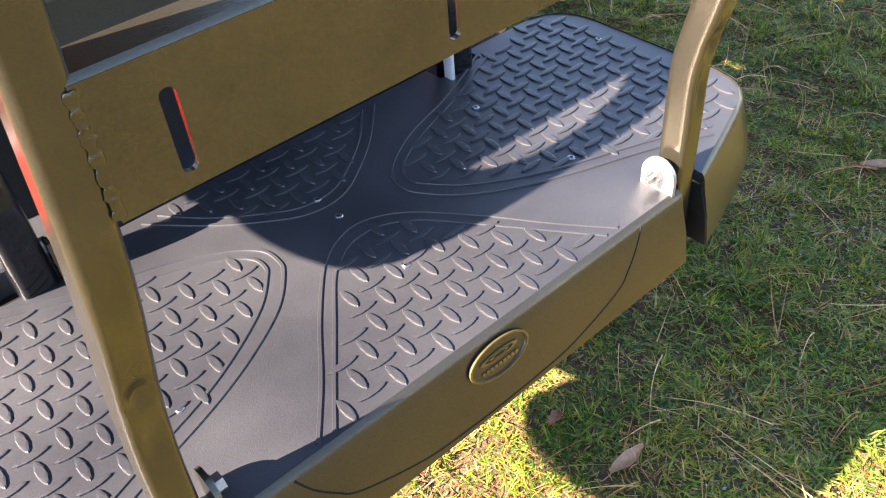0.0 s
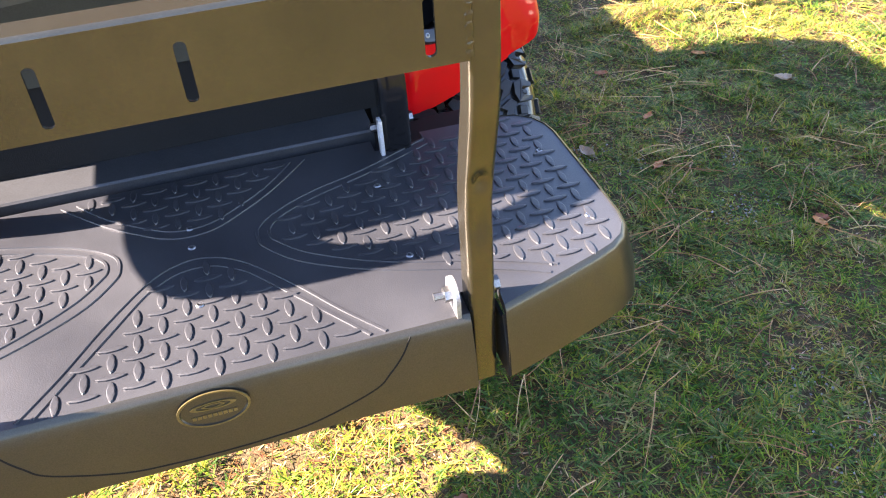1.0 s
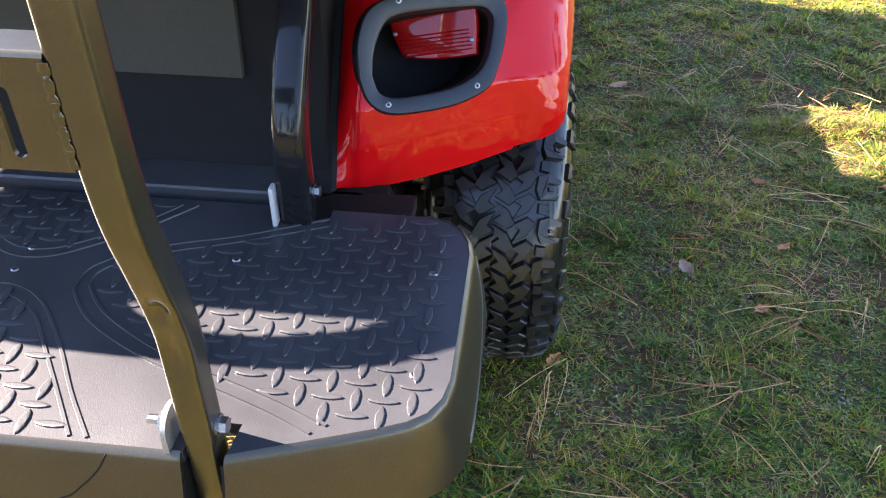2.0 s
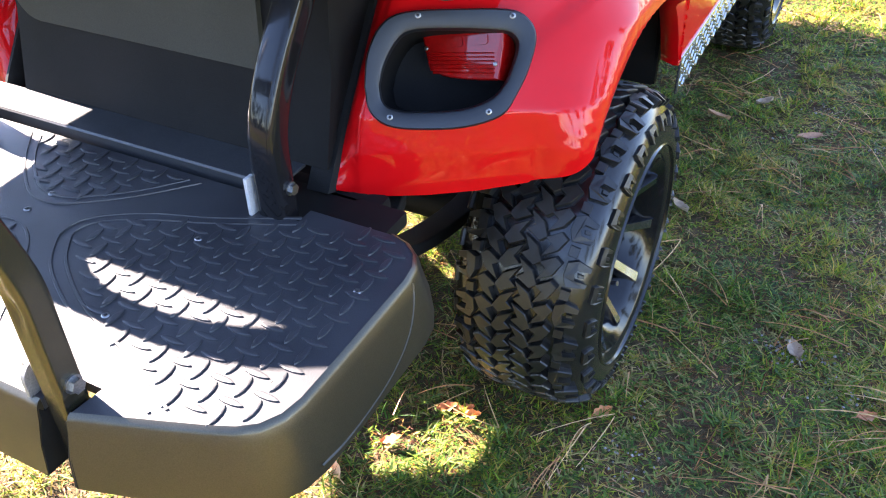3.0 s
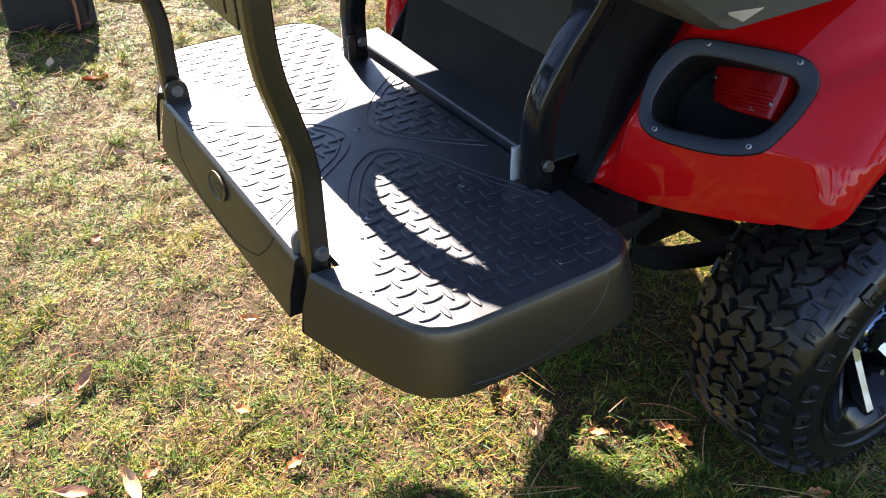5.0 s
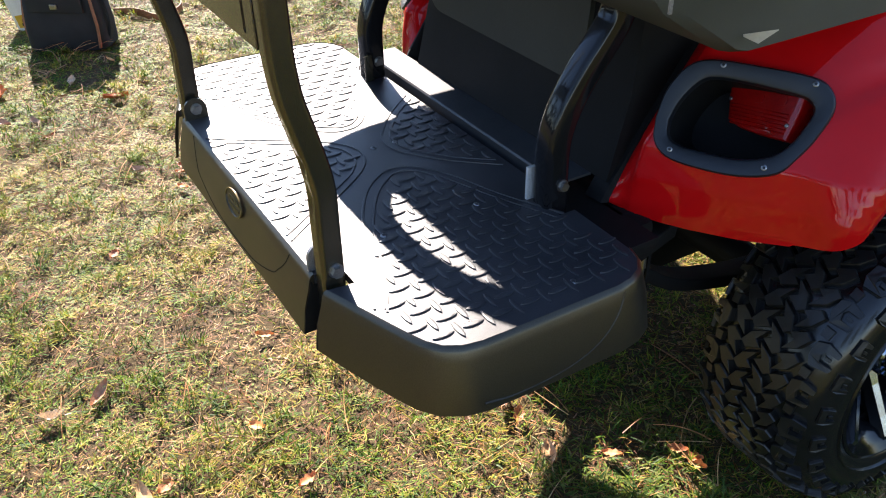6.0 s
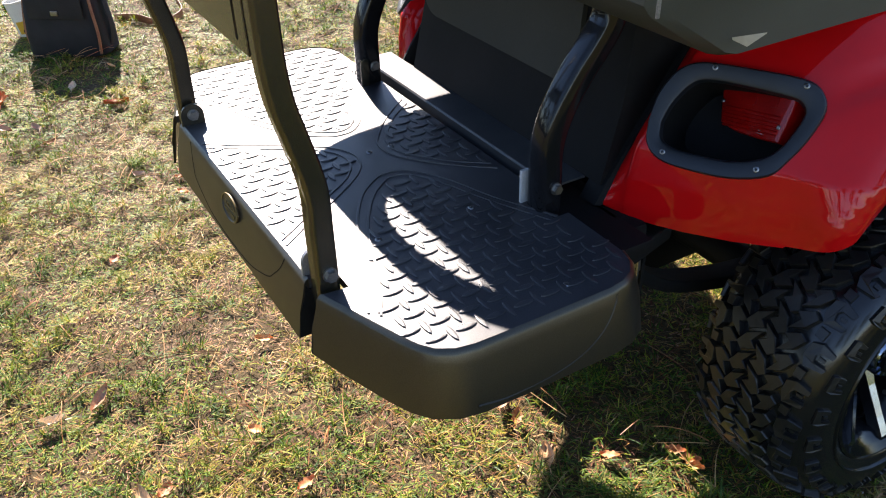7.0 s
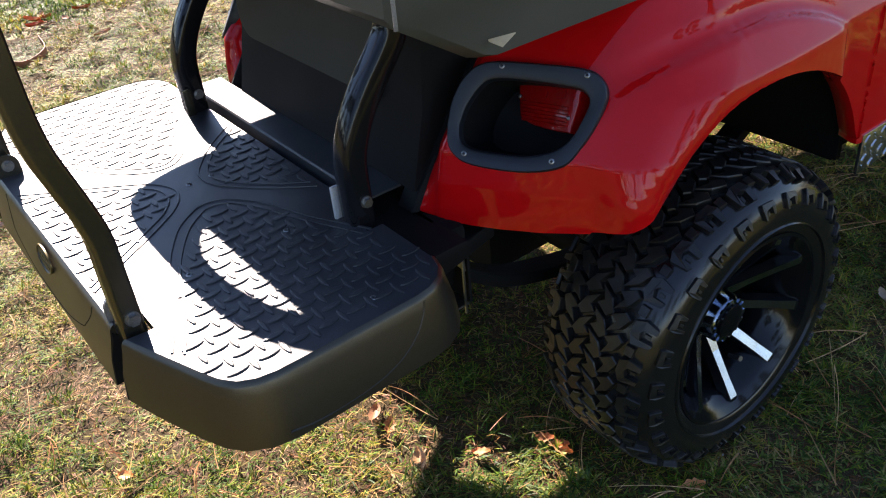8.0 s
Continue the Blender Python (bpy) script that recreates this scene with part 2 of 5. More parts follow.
def tube(points, section, across=Vector((1, 0, 0)), bm=None):
    """A section drawn along points; its first coordinate keeps to across."""
    points = [Vector(p) for p in points]
    rings = []
    for k, p in enumerate(points):
        way = (points[min(k + 1, len(points) - 1)] - points[max(k - 1, 0)]).normalized()
        deep = way.cross(across).normalized()
        side = deep.cross(way).normalized()
        rings.append([p + side * a + deep * b for a, b in section])
    return loft(rings, bm=bm)


def lathe(profile, steps, axis_x=True):
    """A ring swept from (place along the axle, radius) round the x axis."""
    bm = bmesh.new()
    rows = []
    for k in range(steps):
        a = 2 * math.pi * k / steps
        rows.append([bm.verts.new((x, r * math.cos(a), r * math.sin(a))) for x, r in profile])
    for k in range(steps):
        a, b = rows[k], rows[(k + 1) % steps]
        for j in range(len(profile) - 1):
            bm.faces.new((a[j], a[j + 1], b[j + 1], b[j]))
    return bm


def disc(bm, place, radius, height, axis, sides=12, dome=0.0):
    """A short cylinder on place that stands up along axis."""
    m = Matrix.Translation(place) @ Vector(axis).to_track_quat("Z", "Y").to_matrix().to_4x4()
    rings = [[m @ Vector((r * math.cos(2 * math.pi * k / sides), r * math.sin(2 * math.pi * k / sides), z)) for k in range(sides)]
             for r, z in ((radius, 0), (radius, height * (0.7 if dome else 1)), (radius * (0.7 if dome else 0.92), height))]
    loft(rings, bm=bm)


def screw(bm, place, radius, height, axis):
    """A low round head with a drive socket sunk into it."""
    m = Matrix.Translation(place) @ Vector(axis).to_track_quat("Z", "Y").to_matrix().to_4x4()
    loft([[m @ Vector((radius * r * math.cos(math.pi * k / 6), radius * r * math.sin(math.pi * k / 6), height * z)) for k in range(12)]
          for r, z in ((1.0, 0.0), (1.0, 0.55), (0.78, 0.95), (0.50, 1.0), (0.42, 0.1))], bm=bm)


def inside(x, y, outline):
    hit = False
    for (x0, y0), (x1, y1) in zip(outline, outline[1:] + outline[:1]):
        if (y0 > y) != (y1 > y) and x < x0 + (y - y0) / (y1 - y0) * (x1 - x0):
            hit = not hit
    return hit


# ---- ground ----
def ground_height(x, y):
    return 0.010 * noise.noise((x * 0.9, y * 0.9, 0.3)) + 0.006 * noise.noise((x * 4, y * 4, 1.7))


def build_ground():
    bm = bmesh.new()
    steps = [-300, -80, -30, -14, -8, -6] + [-5 + 0.1 * k for k in range(101)] + [6, 8, 14, 30, 80, 300]
    grid = [[bm.verts.new((x, y + 1, ground_height(x, y + 1) if abs(x) < 6 and abs(y) < 6 else 0)) for x in steps] for y in steps]
    for a, b in zip(grid, grid[1:]):
        for k in range(len(steps) - 1):
            bm.faces.new((a[k], a[k + 1], b[k + 1], b[k]))
    tagged(part("ground", bm, SOIL), "sandy lawn soil with thatch and bare patches", "ground", kind="structure")


def patches(x, y, scale, seed):
    """Smooth uneven values from about -1 to 1 over the ground; scale: patches to the metre."""
    table = np.random.default_rng(seed).uniform(-1, 1, (64, 64))
    u, v = x * scale + 1000, y * scale + 1000
    i, j = np.floor(u).astype(int), np.floor(v).astype(int)
    a, b = u - i, v - j
    a, b = a * a * (3 - 2 * a), b * b * (3 - 2 * b)
    at = lambda p, q: table[p % 64, q % 64]
    return (at(i, j) * (1 - a) + at(i + 1, j) * a) * (1 - b) + (at(i, j + 1) * (1 - a) + at(i + 1, j + 1) * a) * b


def blades(name, count, area, length, width, rise, material, label, clump, seed, curl=0.4, keep=0.0, lift=0.0, hole=None, tuft_of=0):
    """Many thin bent blades in one mesh. rise: how steeply they stand, from and to; clump: the size of tufts."""
    rnd = np.random.default_rng(seed)
    x0, x1, y0, y1 = area
    x, y = rnd.uniform(x0, x1, count), rnd.uniform(y0, y1, count)
    if tuft_of:
        cx, cy = np.repeat(x[::tuft_of], tuft_of)[:count], np.repeat(y[::tuft_of], tuft_of)[:count]
        x, y = cx + rnd.normal(0, 0.0075, count), cy + rnd.normal(0, 0.0075, count)
    if keep:
        f = patches(x, y, clump, seed) + 0.5 * patches(x, y, clump * 3.1, seed + 1)
        ok = f > np.quantile(f, keep) - rnd.exponential(0.45, count)
        x, y = x[ok], y[ok]
    inset = np.minimum(np.minimum(x - x0, x1 - x), np.minimum(y - y0, y1 - y))
    ok = rnd.uniform(0, 0.3, len(x)) < inset                  # thins out towards its edges
    if hole:
        ok &= (x < hole[0]) | (x > hole[1]) | (y < hole[2]) | (y > hole[3])
    x, y = x[ok], y[ok]
    outlying = (x < -1.8) | (y > 2.0) | (x > 2.0)
    ok = ~outlying | (rnd.uniform(0, 1, len(x)) < (0.85 if material is GRASS else 0.45))
    x, y, outlying = x[ok], y[ok], outlying[ok]
    count = len(x)
    z = np.array([ground_height(a, b) for a, b in zip(x, y)])
    turn, up = rnd.uniform(0, 2 * np.pi, count), np.radians(rnd.uniform(*rise, count))
    size, wide = rnd.uniform(*length, count), rnd.uniform(*width, count) * np.where(outlying, 1.4, 1.0)
    tuft = patches(x, y, 16, 40) + patches(x, y, 38, 41)
    size = size * np.clip(1 + 0.4 * tuft, 0.5, 1.6)
    up = np.clip(up * (1 + 0.4 * tuft), 0, 1.4)
    z = z + np.maximum(0, tuft) * lift
    way = np.stack([np.cos(turn), np.sin(turn)], 1)
    side = np.stack([-np.sin(turn), np.cos(turn)], 1)
    verts = np.zeros((count, 5, 3))
    root = np.stack([x, y, z], 1)
    bend = rnd.uniform(-curl, curl, count)
    for k, (t, w) in enumerate(((0, 1), (0, -1), (0.55, 0.85), (0.55, -0.85), (1, 0))):
        far = size * t
        u = up * (1 - curl * t) if rise[1] > 25 else up * (1 - 1.1 * t)
        verts[:, k, :2] = root[:, :2] + way * (far * np.cos(u))[:, None] + side * (w * wide / 2 + bend * size * t * t)[:, None]
        verts[:, k, 2] = root[:, 2] + np.maximum(far * np.sin(u), 0.002) + (0.004 if rise[1] <= 25 else 0.0015)
    base = np.arange(count)[:, None] * 5
    quads = (base + [0, 1, 3, 2])
    tris = (base + [2, 3, 4])
    mesh = bpy.data.meshes.new(name)
    mesh.from_pydata(verts.reshape(-1, 3).tolist(), [], quads.tolist() + tris.tolist())
    mesh.materials.append(material)
    tagged(new(name, mesh), label, name.replace("_", " "), kind="stuff")


build_ground()
NEAR = (-3.3, 2.5, -1.05, 2.9)
blades("lawn_grass", 480000, NEAR, (0.012, 0.030), (0.0016, 0.0031), (5, 62), GRASS, "short patchy green lawn grass", 4.5, 3, curl=0.35, keep=0.32, lift=0.014, tuft_of=6)
blades("lush_grass", 110000, (0.15, 2.5, -0.5, 2.9), (0.016, 0.036), (0.0024, 0.0044), (5, 50), LUSH_SHADED, "longer grass beside the cart, its green cooled to look shaded", 5.5, 37, curl=0.4, keep=0.45, lift=0.010, tuft_of=7)
blades("far_grass", 150000, (-9, 7, -5, 9), (0.04, 0.07), (0.006, 0.011), (15, 60), GRASS, "short green lawn grass farther off", 1.5, 5, keep=0.15, hole=(-5.3, 2.2, -0.8, 4.0))
blades("far_lawn_grass", 120000, (0.0, 3.4, 2.6, 5.2), (0.014, 0.034), (0.0024, 0.0048), (8, 66), GRASS, "short lawn grass beside the front wheel", 4.5, 23, curl=0.3, keep=0.1, lift=0.010)
blades("outer_lawn_grass", 190000, (-5.6, -3.15, -1.2, 4.2), (0.016, 0.036), (0.0028, 0.0056), (8, 66), GRASS, "short lawn grass past the bag", 4.5, 29, curl=0.3, keep=0.1, lift=0.010)
blades("dry_thatch", 230000, (-4.6, 2.6, -0.95, 4.2), (0.012, 0.036), (0.0010, 0.0021), (0, 46), STRAW, "straw-coloured dead grass", 5.0, 7, curl=0.3, keep=0.02, lift=0.012)
blades("leaf_litter", 180000, (-4.6, 2.6, -0.95, 4.2), (0.007, 0.022), (0.0014, 0.0036), (0, 38), LITTER, "brown crumbs of dead leaves in the lawn", 3.0, 13, curl=0.3, keep=0.20, lift=0.008)


def needles(name, count, area, seed):
    """Fallen pine needles, two or three to a bundle, each a thin bent strip that lies on the grass."""
    rnd = np.random.default_rng(seed)
    cx, cy = rnd.uniform(area[0], area[1], count), rnd.uniform(area[2], area[3], count)
    ok = patches(cx, cy, 1.3, seed) > rnd.uniform(-1.0, 0.5, count)
    cx, cy = cx[ok], cy[ok]
    bundle = rnd.integers(1, 3, len(cx))
    x, y = np.repeat(cx, bundle), np.repeat(cy, bundle)
    n = len(x)
    turn = np.repeat(rnd.uniform(0, 2 * np.pi, len(cx)), bundle) + rnd.normal(0, 0.28, n)
    size = np.repeat(rnd.uniform(0.07, 0.21, len(cx)), bundle) * rnd.uniform(0.8, 1.1, n)
    bend, wide = rnd.normal(0, 0.35, n), rnd.uniform(0.0016, 0.0026, n)
    base = np.array([ground_height(a, b) for a, b in zip(x, y)]) + rnd.uniform(0.026, 0.046, n)
    rise = rnd.uniform(-0.004, 0.020, n)
    rows = []
    px, py = x.copy(), y.copy()
    for k in range(7):
        t = k / 6
        a = turn + bend * (t - 0.3)
        w = wide * (1 - 0.75 * t) / 2
        z = base + rise * np.sin(np.pi * t)
        rows.append(np.stack([px - np.sin(a) * w, py + np.cos(a) * w, z], 1))
        rows.append(np.stack([px + np.sin(a) * w, py - np.cos(a) * w, z + wide * 0.5], 1))
        px, py = px + np.cos(a) * size / 6, py + np.sin(a) * size / 6
    verts = np.stack(rows, 1)
    first = np.arange(n)[:, None] * 14
    quads = np.concatenate([first + [2 * k, 2 * k + 1, 2 * k + 3, 2 * k + 2] for k in range(6)])
    mesh = bpy.data.meshes.new(name)
    mesh.from_pydata(verts.reshape(-1, 3).tolist(), [], quads.tolist())
    mesh.materials.append(NEEDLE)
    tagged(new(name, mesh), "long curved brown pine needles fallen on the lawn", "pine needles", kind="stuff")


def sand_crumbs(name, spots, seed):
    """Pale crumbs of sand heaped where the lawn is worn bare."""
    rnd = np.random.default_rng(seed)
    verts, faces = [], []
    for sx, sy, spread, count in spots:
        for x, y in zip(rnd.normal(sx, spread, count), rnd.normal(sy, spread * 0.7, count)):
            r, turn, z = rnd.uniform(0.0012, 0.0036), rnd.uniform(0, 6.28), ground_height(x, y)
            k = len(verts)
            top = z + rnd.uniform(0.006, 0.016)
            for i in range(5):
                q = r * rnd.uniform(0.7, 1.3)
                verts.append((x + q * math.cos(turn + i * 1.257), y + q * math.sin(turn + i * 1.257), top - rnd.uniform(0.002, 0.005)))
            verts.append((x, y, top))
            faces += [(k + i, k + (i + 1) % 5, k + 5) for i in range(5)]
    mesh = bpy.data.meshes.new(name)
    mesh.from_pydata(verts, [], faces)
    mesh.materials.append(SAND)
    tagged(new(name, mesh), "pale sand crumbs in bare spots of the lawn", "sand", kind="stuff")


needles("pine_needles", 3600, NEAR, 11)
WORN = [(0.95, 1.095, 0.035, 110), (1.21, 0.74, 0.05, 90), (1.33, 0.95, 0.045, 50), (0.87, 0.13, 0.06, 70), (1.06, 1.02, 0.04, 50), (1.02, 0.22, 0.05, 50)]
spots = random.Random(31)
WORN += [(spots.uniform(-3.0, 2.2), spots.uniform(-0.8, 2.4), spots.uniform(0.02, 0.05), spots.randint(12, 40)) for k in range(50)]
sand_crumbs("sand_crumbs", WORN, 17)

# ---- the cart ----
cart = tagged(new("golf_cart"), "red lifted golf cart with a black rear seat kit and footplate", "golf cart")
MID, DECK = -0.005, 0.624


def mirror(p):
    return (2 * MID - p[0], *p[1:])


# Half of the deck's rim, from the post at the rear to the back edge, in plan
RIM = [(0.323, -0.020), (0.37, -0.003), (0.41, 0.011), (0.452, 0.026), (0.478, 0.037), (0.496, 0.050), (0.508, 0.070), (0.513, 0.095),
       (0.514, 0.16), (0.514, 0.24), (0.514, 0.30), (0.510, 0.325), (0.499, 0.347), (0.480, 0.363), (0.455, 0.371)]


def build_deck():
    right = RIM + [(0.335, 0.372), (0.335, 0.345), (0.262, 0.345), (0.262, 0.374)]
    notch = [(0.327, 0.018), (0.283, 0.018), (0.283, -0.020)]
    right = notch[::-1] + right
    outline = right + [mirror(p) for p in reversed(right)]
    bm = bmesh.new()
    add_prism(bm, outline, DECK - 0.014, DECK)
    deck = part("footplate", bm, MAT, cart, "black rubber-topped footplate with raised diamond tread", smooth=False)
    return deck


def lip(path, name, label, drop=0.091, flare=0.024):
    """A skirt that hangs from a line of the deck's rim, rounded at its top and flared below."""
    profile = [(0.0, 0.0015), (0.004, -0.001), (0.007, -0.006), (0.010, -0.02), (0.010 + flare * 0.35, -0.05), (flare, -drop),
               (flare - 0.005, -drop), (flare * 0.45, -0.05), (0.004, -0.02), (0.0, -0.012)]
    rings = []
    pts = [Vector((x, y)) for x, y in path]
    for k, p in enumerate(pts):
        a, b = pts[max(k - 1, 0)], pts[min(k + 1, len(pts) - 1)]
        out = Vector(((b - a).y, -(b - a).x)).normalized()
        if name == "side_skirt" and k in (0, len(pts) - 1) and p.y < 0:
            out.x = -0.10 * (1 if p.x > 0 else -1)                 # its end beside the post is cut upright
        rings.append([(p.x + out.x * o, p.y + out.y * o, DECK + z) for o, z in profile])
    return part(name, loft(rings), PLASTIC, cart, label)


deck = build_deck()
lip([(-0.293 + 0.0575 * k, -0.020) for k in range(11)], "rear_skirt", "black skirt with an oval badge")
lip(RIM, "side_skirt", "black rounded corner skirt")
lip([mirror(p) for p in reversed(RIM)], "side_skirt", "black rounded corner skirt")

for x in (0.279, 0.3185):
    bm = loft([[(x + d, y, z) for y, z in ((-0.0255, 0.616), (-0.0275, 0.602), (-0.037, 0.574), (-0.0425, 0.534), (0.012, 0.534), (0.012, 0.609), (-0.021, 0.609))] for d in (0.0, 0.004)])
    part("skirt_flange", bm, DULL_BLACK, cart, "folded black end flange beside the post", smooth=False)

# Plan lines of the raised ribs round the tread fields, right half
SIDE_RIB = [(0.335, 0.352), (0.236, 0.306), (0.16, 0.280), (0.109, 0.252), (0.083, 0.226), (0.079, 0.200), (0.086, 0.180), (0.118, 0.142), (0.17, 0.108), (0.225, 0.082), (0.30, 0.055), (0.352, 0.034), (0.392, 0.014)]
SIDE_RIB_IN = [(0.345, 0.341), (0.236, 0.293), (0.165, 0.267), (0.118, 0.243), (0.097, 0.222), (0.094, 0.202), (0.102, 0.187), (0.130, 0.155), (0.18, 0.121), (0.232, 0.095), (0.31, 0.067), (0.362, 0.046), (0.405, 0.025)]
REAR_RIB = [(0.190, -0.014), (0.150, 0.038), (0.112, 0.094), (0.072, 0.146), (0.050, 0.168), (0.028, 0.182), (0.0, 0.189)]
REAR_RIB_IN = [(0.173, -0.014), (0.137, 0.036), (0.099, 0.088), (0.064, 0.136), (0.045, 0.153), (0.025, 0.166), (0.0, 0.171)]
BACK_RIB = [(0.163, 0.362), (0.128, 0.322), (0.098, 0.292), (0.060, 0.262), (0.030, 0.243), (0.0, 0.237)]
BACK_RIB_IN = [(0.143, 0.362), (0.112, 0.324), (0.086, 0.299), (0.053, 0.274), (0.027, 0.258), (0.0, 0.253)]


def build_tread():
    bm = bmesh.new()
    rib = [(-0.0024, -0.001), (-0.0015, 0.0016), (0.0015, 0.0016), (0.0024, -0.001)]
    for line, twice in ((SIDE_RIB, True), (SIDE_RIB_IN, True), (REAR_RIB, False), (REAR_RIB_IN, False), (BACK_RIB, False), (BACK_RIB_IN, False)):
        lines = [line, [mirror(p) for p in line]] if twice else [line + [(2 * 0 - x, y) for x, y in reversed(line[:-1])]]
        for one in lines:
            pts = spline([(x, y, DECK) for x, y in one], 5)
            rings = []
            for k, p in enumerate(pts):
                way = (pts[min(k + 1, len(pts) - 1)] - pts[max(k - 1, 0)]).normalized()
                side = Vector((-way.y, way.x, 0))
                rings.append([p + side * o + Vector((0, 0, z)) for o, z in rib])
            loft(rings, bm=bm)
    part("tread_rib", bm, MAT, deck)
    side = [(x, y) for x, y in SIDE_RIB_IN][::-1] + [(0.45, 0.37), (0.499, 0.347), (0.513, 0.30), (0.513, 0.095), (0.496, 0.050), (0.452, 0.026)]
    rear = REAR_RIB_IN + [(-x, y) for x, y in reversed(REAR_RIB_IN)]
    back = BACK_RIB_IN + [(-x, y) for x, y in reversed(BACK_RIB_IN)]
    fields = [side, [mirror(p) for p in side], rear, back]
    bm = bmesh.new()
    for i in range(-21, 21):
        for j in range(-4, 20):
            x, y = 0.3975 + (i - 14) * 0.0275, 0.0395 + j * 0.0212
            upright = (i + j) % 2 == 0
            for field in fields:
                if sum(inside(x + a, y + b, field) for a, b in ((0, 0), (0.008, 0), (-0.008, 0), (0, 0.01), (0, -0.01))) >= 4 and -0.016 < y < 0.366 and abs(x - MID) + (0.005 if upright else 0.0165) < 0.512:
                    outline = []
                    for k in range(10):
                        a = 2 * math.pi * k / 10
                        u, v = 0.0165 * math.cos(a), 0.0046 * math.sin(a) * (0.55 + 0.45 * abs(math.sin(a)))
                        outline.append((v, u) if upright else (u, v))
                    low = [(x + u, y + v, DECK - 0.001) for u, v in outline]
                    edge = [(x + u * 0.97, y + v * 0.86, DECK + 0.0017) for u, v in outline]
                    top = [(x + u * 0.80, y + v * 0.45, DECK + 0.0021) for u, v in outline]
                    loft([low, edge, top], bm=bm)
                    break
    part("tread_lug", bm, MAT, deck, smooth=False)["kind"] = "stuff"


build_tread()

SCREWS = [(0.476, 0.259), (0.477, 0.099), (0.245, 0.259), (0.247, 0.102), (-0.002, 0.213), (-0.002, 0.254), (0.0, 0.101)]
SCREWS += [mirror(p) for p in SCREWS[:4]]
for x, y in SCREWS:
    bm = bmesh.new()
    screw(bm, (x, y, DECK - 0.001), 0.0050, 0.0028, (0.1, 0, 1))
    part("deck_screw", bm, ZINC, deck, "bright screw head")


def build_badge():
    bm = bmesh.new()
    tilt = Matrix.Translation((-0.002, -0.0338, 0.597)) @ Euler((radians(90 - 11), 0, 0)).to_matrix().to_4x4()
    rings = []
    for r, z in ((1.0, 0.0), (1.0, 0.0022), (0.93, 0.0022), (0.90, 0.0008), (0.0, 0.0008)):
        rings.append([tilt @ Vector((0.0375 * r * math.cos(a), 0.0205 * r * math.sin(a), z)) for a in [2 * math.pi * k / 40 for k in range(40)]])
    loft(rings, bm=bm, cap=False)
    badge = part("badge", bm, PLASTIC, cart, "oval bronze-edged relief badge")
    bm = bmesh.new()
    for r0, r1 in ((1.0, 0.93), ):
        rings = [[tilt @ Vector((0.0378 * r * math.cos(a), 0.0208 * r * math.sin(a), z)) for a in [2 * math.pi * k / 40 for k in range(40)]] for r, z in ((r0, 0.001), (r0, 0.0028), (r1, 0.0028), (r1, 0.001))]
        loft(rings, bm=bm, cap=False)
    for r0, r1, cy, sx in ((0.010, 0.0075, 0.004, 2.4), (0.006, 0.0042, 0.004, 2.0)):
        rings = [[tilt @ Vector((r * sx * math.cos(a), cy + r * 0.45 * math.sin(a), z)) for a in [2 * math.pi * k / 24 for k in range(24)]]
                 for r, z in ((r0, 0.0005), (r0, 0.0022), (r1, 0.0022), (r1, 0.0005))]
        loft(rings, bm=bm, cap=False)
    for k in range(9):
        x = -0.0235 + k * 0.0053
        add_box(bm, x, x + 0.0038, -0.0095, -0.0055, 0.0005, 0.002, turn=tilt)
    part("badge_relief", bm, BRASS, badge)


build_badge()


def skirt_face(z):
    """How far back the rear skirt's outer face stands at a height."""
    table = [(-0.091, 0.024), (-0.05, 0.0184), (-0.02, 0.010), (0.0, 0.006)]
    z -= DECK
    for (a, p), (b, q) in zip(table, table[1:]):
        if z <= b:
            return -0.020 - (p + (q - p) * (z - a) / (b - a))
    return -0.026


# A barely raised line; its dull black paints the shade of a groove
for sign in (1, -1):
    line = spline([(sign * x + MID, 0, z) for x, z in ((0.218, 0.619), (0.207, 0.600), (0.190, 0.582), (0.167, 0.565), (0.10, 0.5445), (0.045, 0.5395), (0.0, 0.5385))], 6)
    rings = []
    for k, p in enumerate(line):
        way = (line[min(k + 1, len(line) - 1)] - line[max(k - 1, 0)]).normalized()
        side = Vector((-way.z, 0, way.x))
        rings.append([(p + side * o) + Vector((0, skirt_face((p + side * o).z) + d, 0)) for o, d in ((-0.0014, 0.001), (-0.0008, -0.0004), (0.0008, -0.0004), (0.0014, 0.001))])
    part("skirt_moulding", loft(rings), DULL_BLACK, cart)

for sign in (1, -1):
    line = spline([(0, y, z) for y, z in ((0.085, 0.546), (0.13, 0.540), (0.20, 0.543), (0.25, 0.556), (0.285, 0.580), (0.303, 0.603), (0.308, 0.617))], 6)
    rings = []
    for k, p in enumerate(line):
        way = (line[min(k + 1, len(line) - 1)] - line[max(k - 1, 0)]).normalized()
        side = Vector((0, -way.z, way.y))
        rings.append([(MID + sign * (0.519 - skirt_face((p + side * o).z) - 0.020 + d), (p + side * o).y, (p + side * o).z) for o, d in ((-0.0016, -0.001), (-0.0006, 0.001), (0.0006, 0.001), (0.0016, -0.001))])
    part("skirt_moulding", loft(rings), PLASTIC, cart)

# posts at the rear rim, with the slotted cross plate between them
POST_LINE = [(-0.003, 0.515), (-0.003, 0.60), (-0.003, 0.70), (-0.003, 0.755), (-0.008, 0.79), (-0.020, 0.84), (-0.031, 0.885), (-0.036, 0.93),
             (-0.037, 0.98), (-0.037, 1.06), (-0.037, 1.30)]


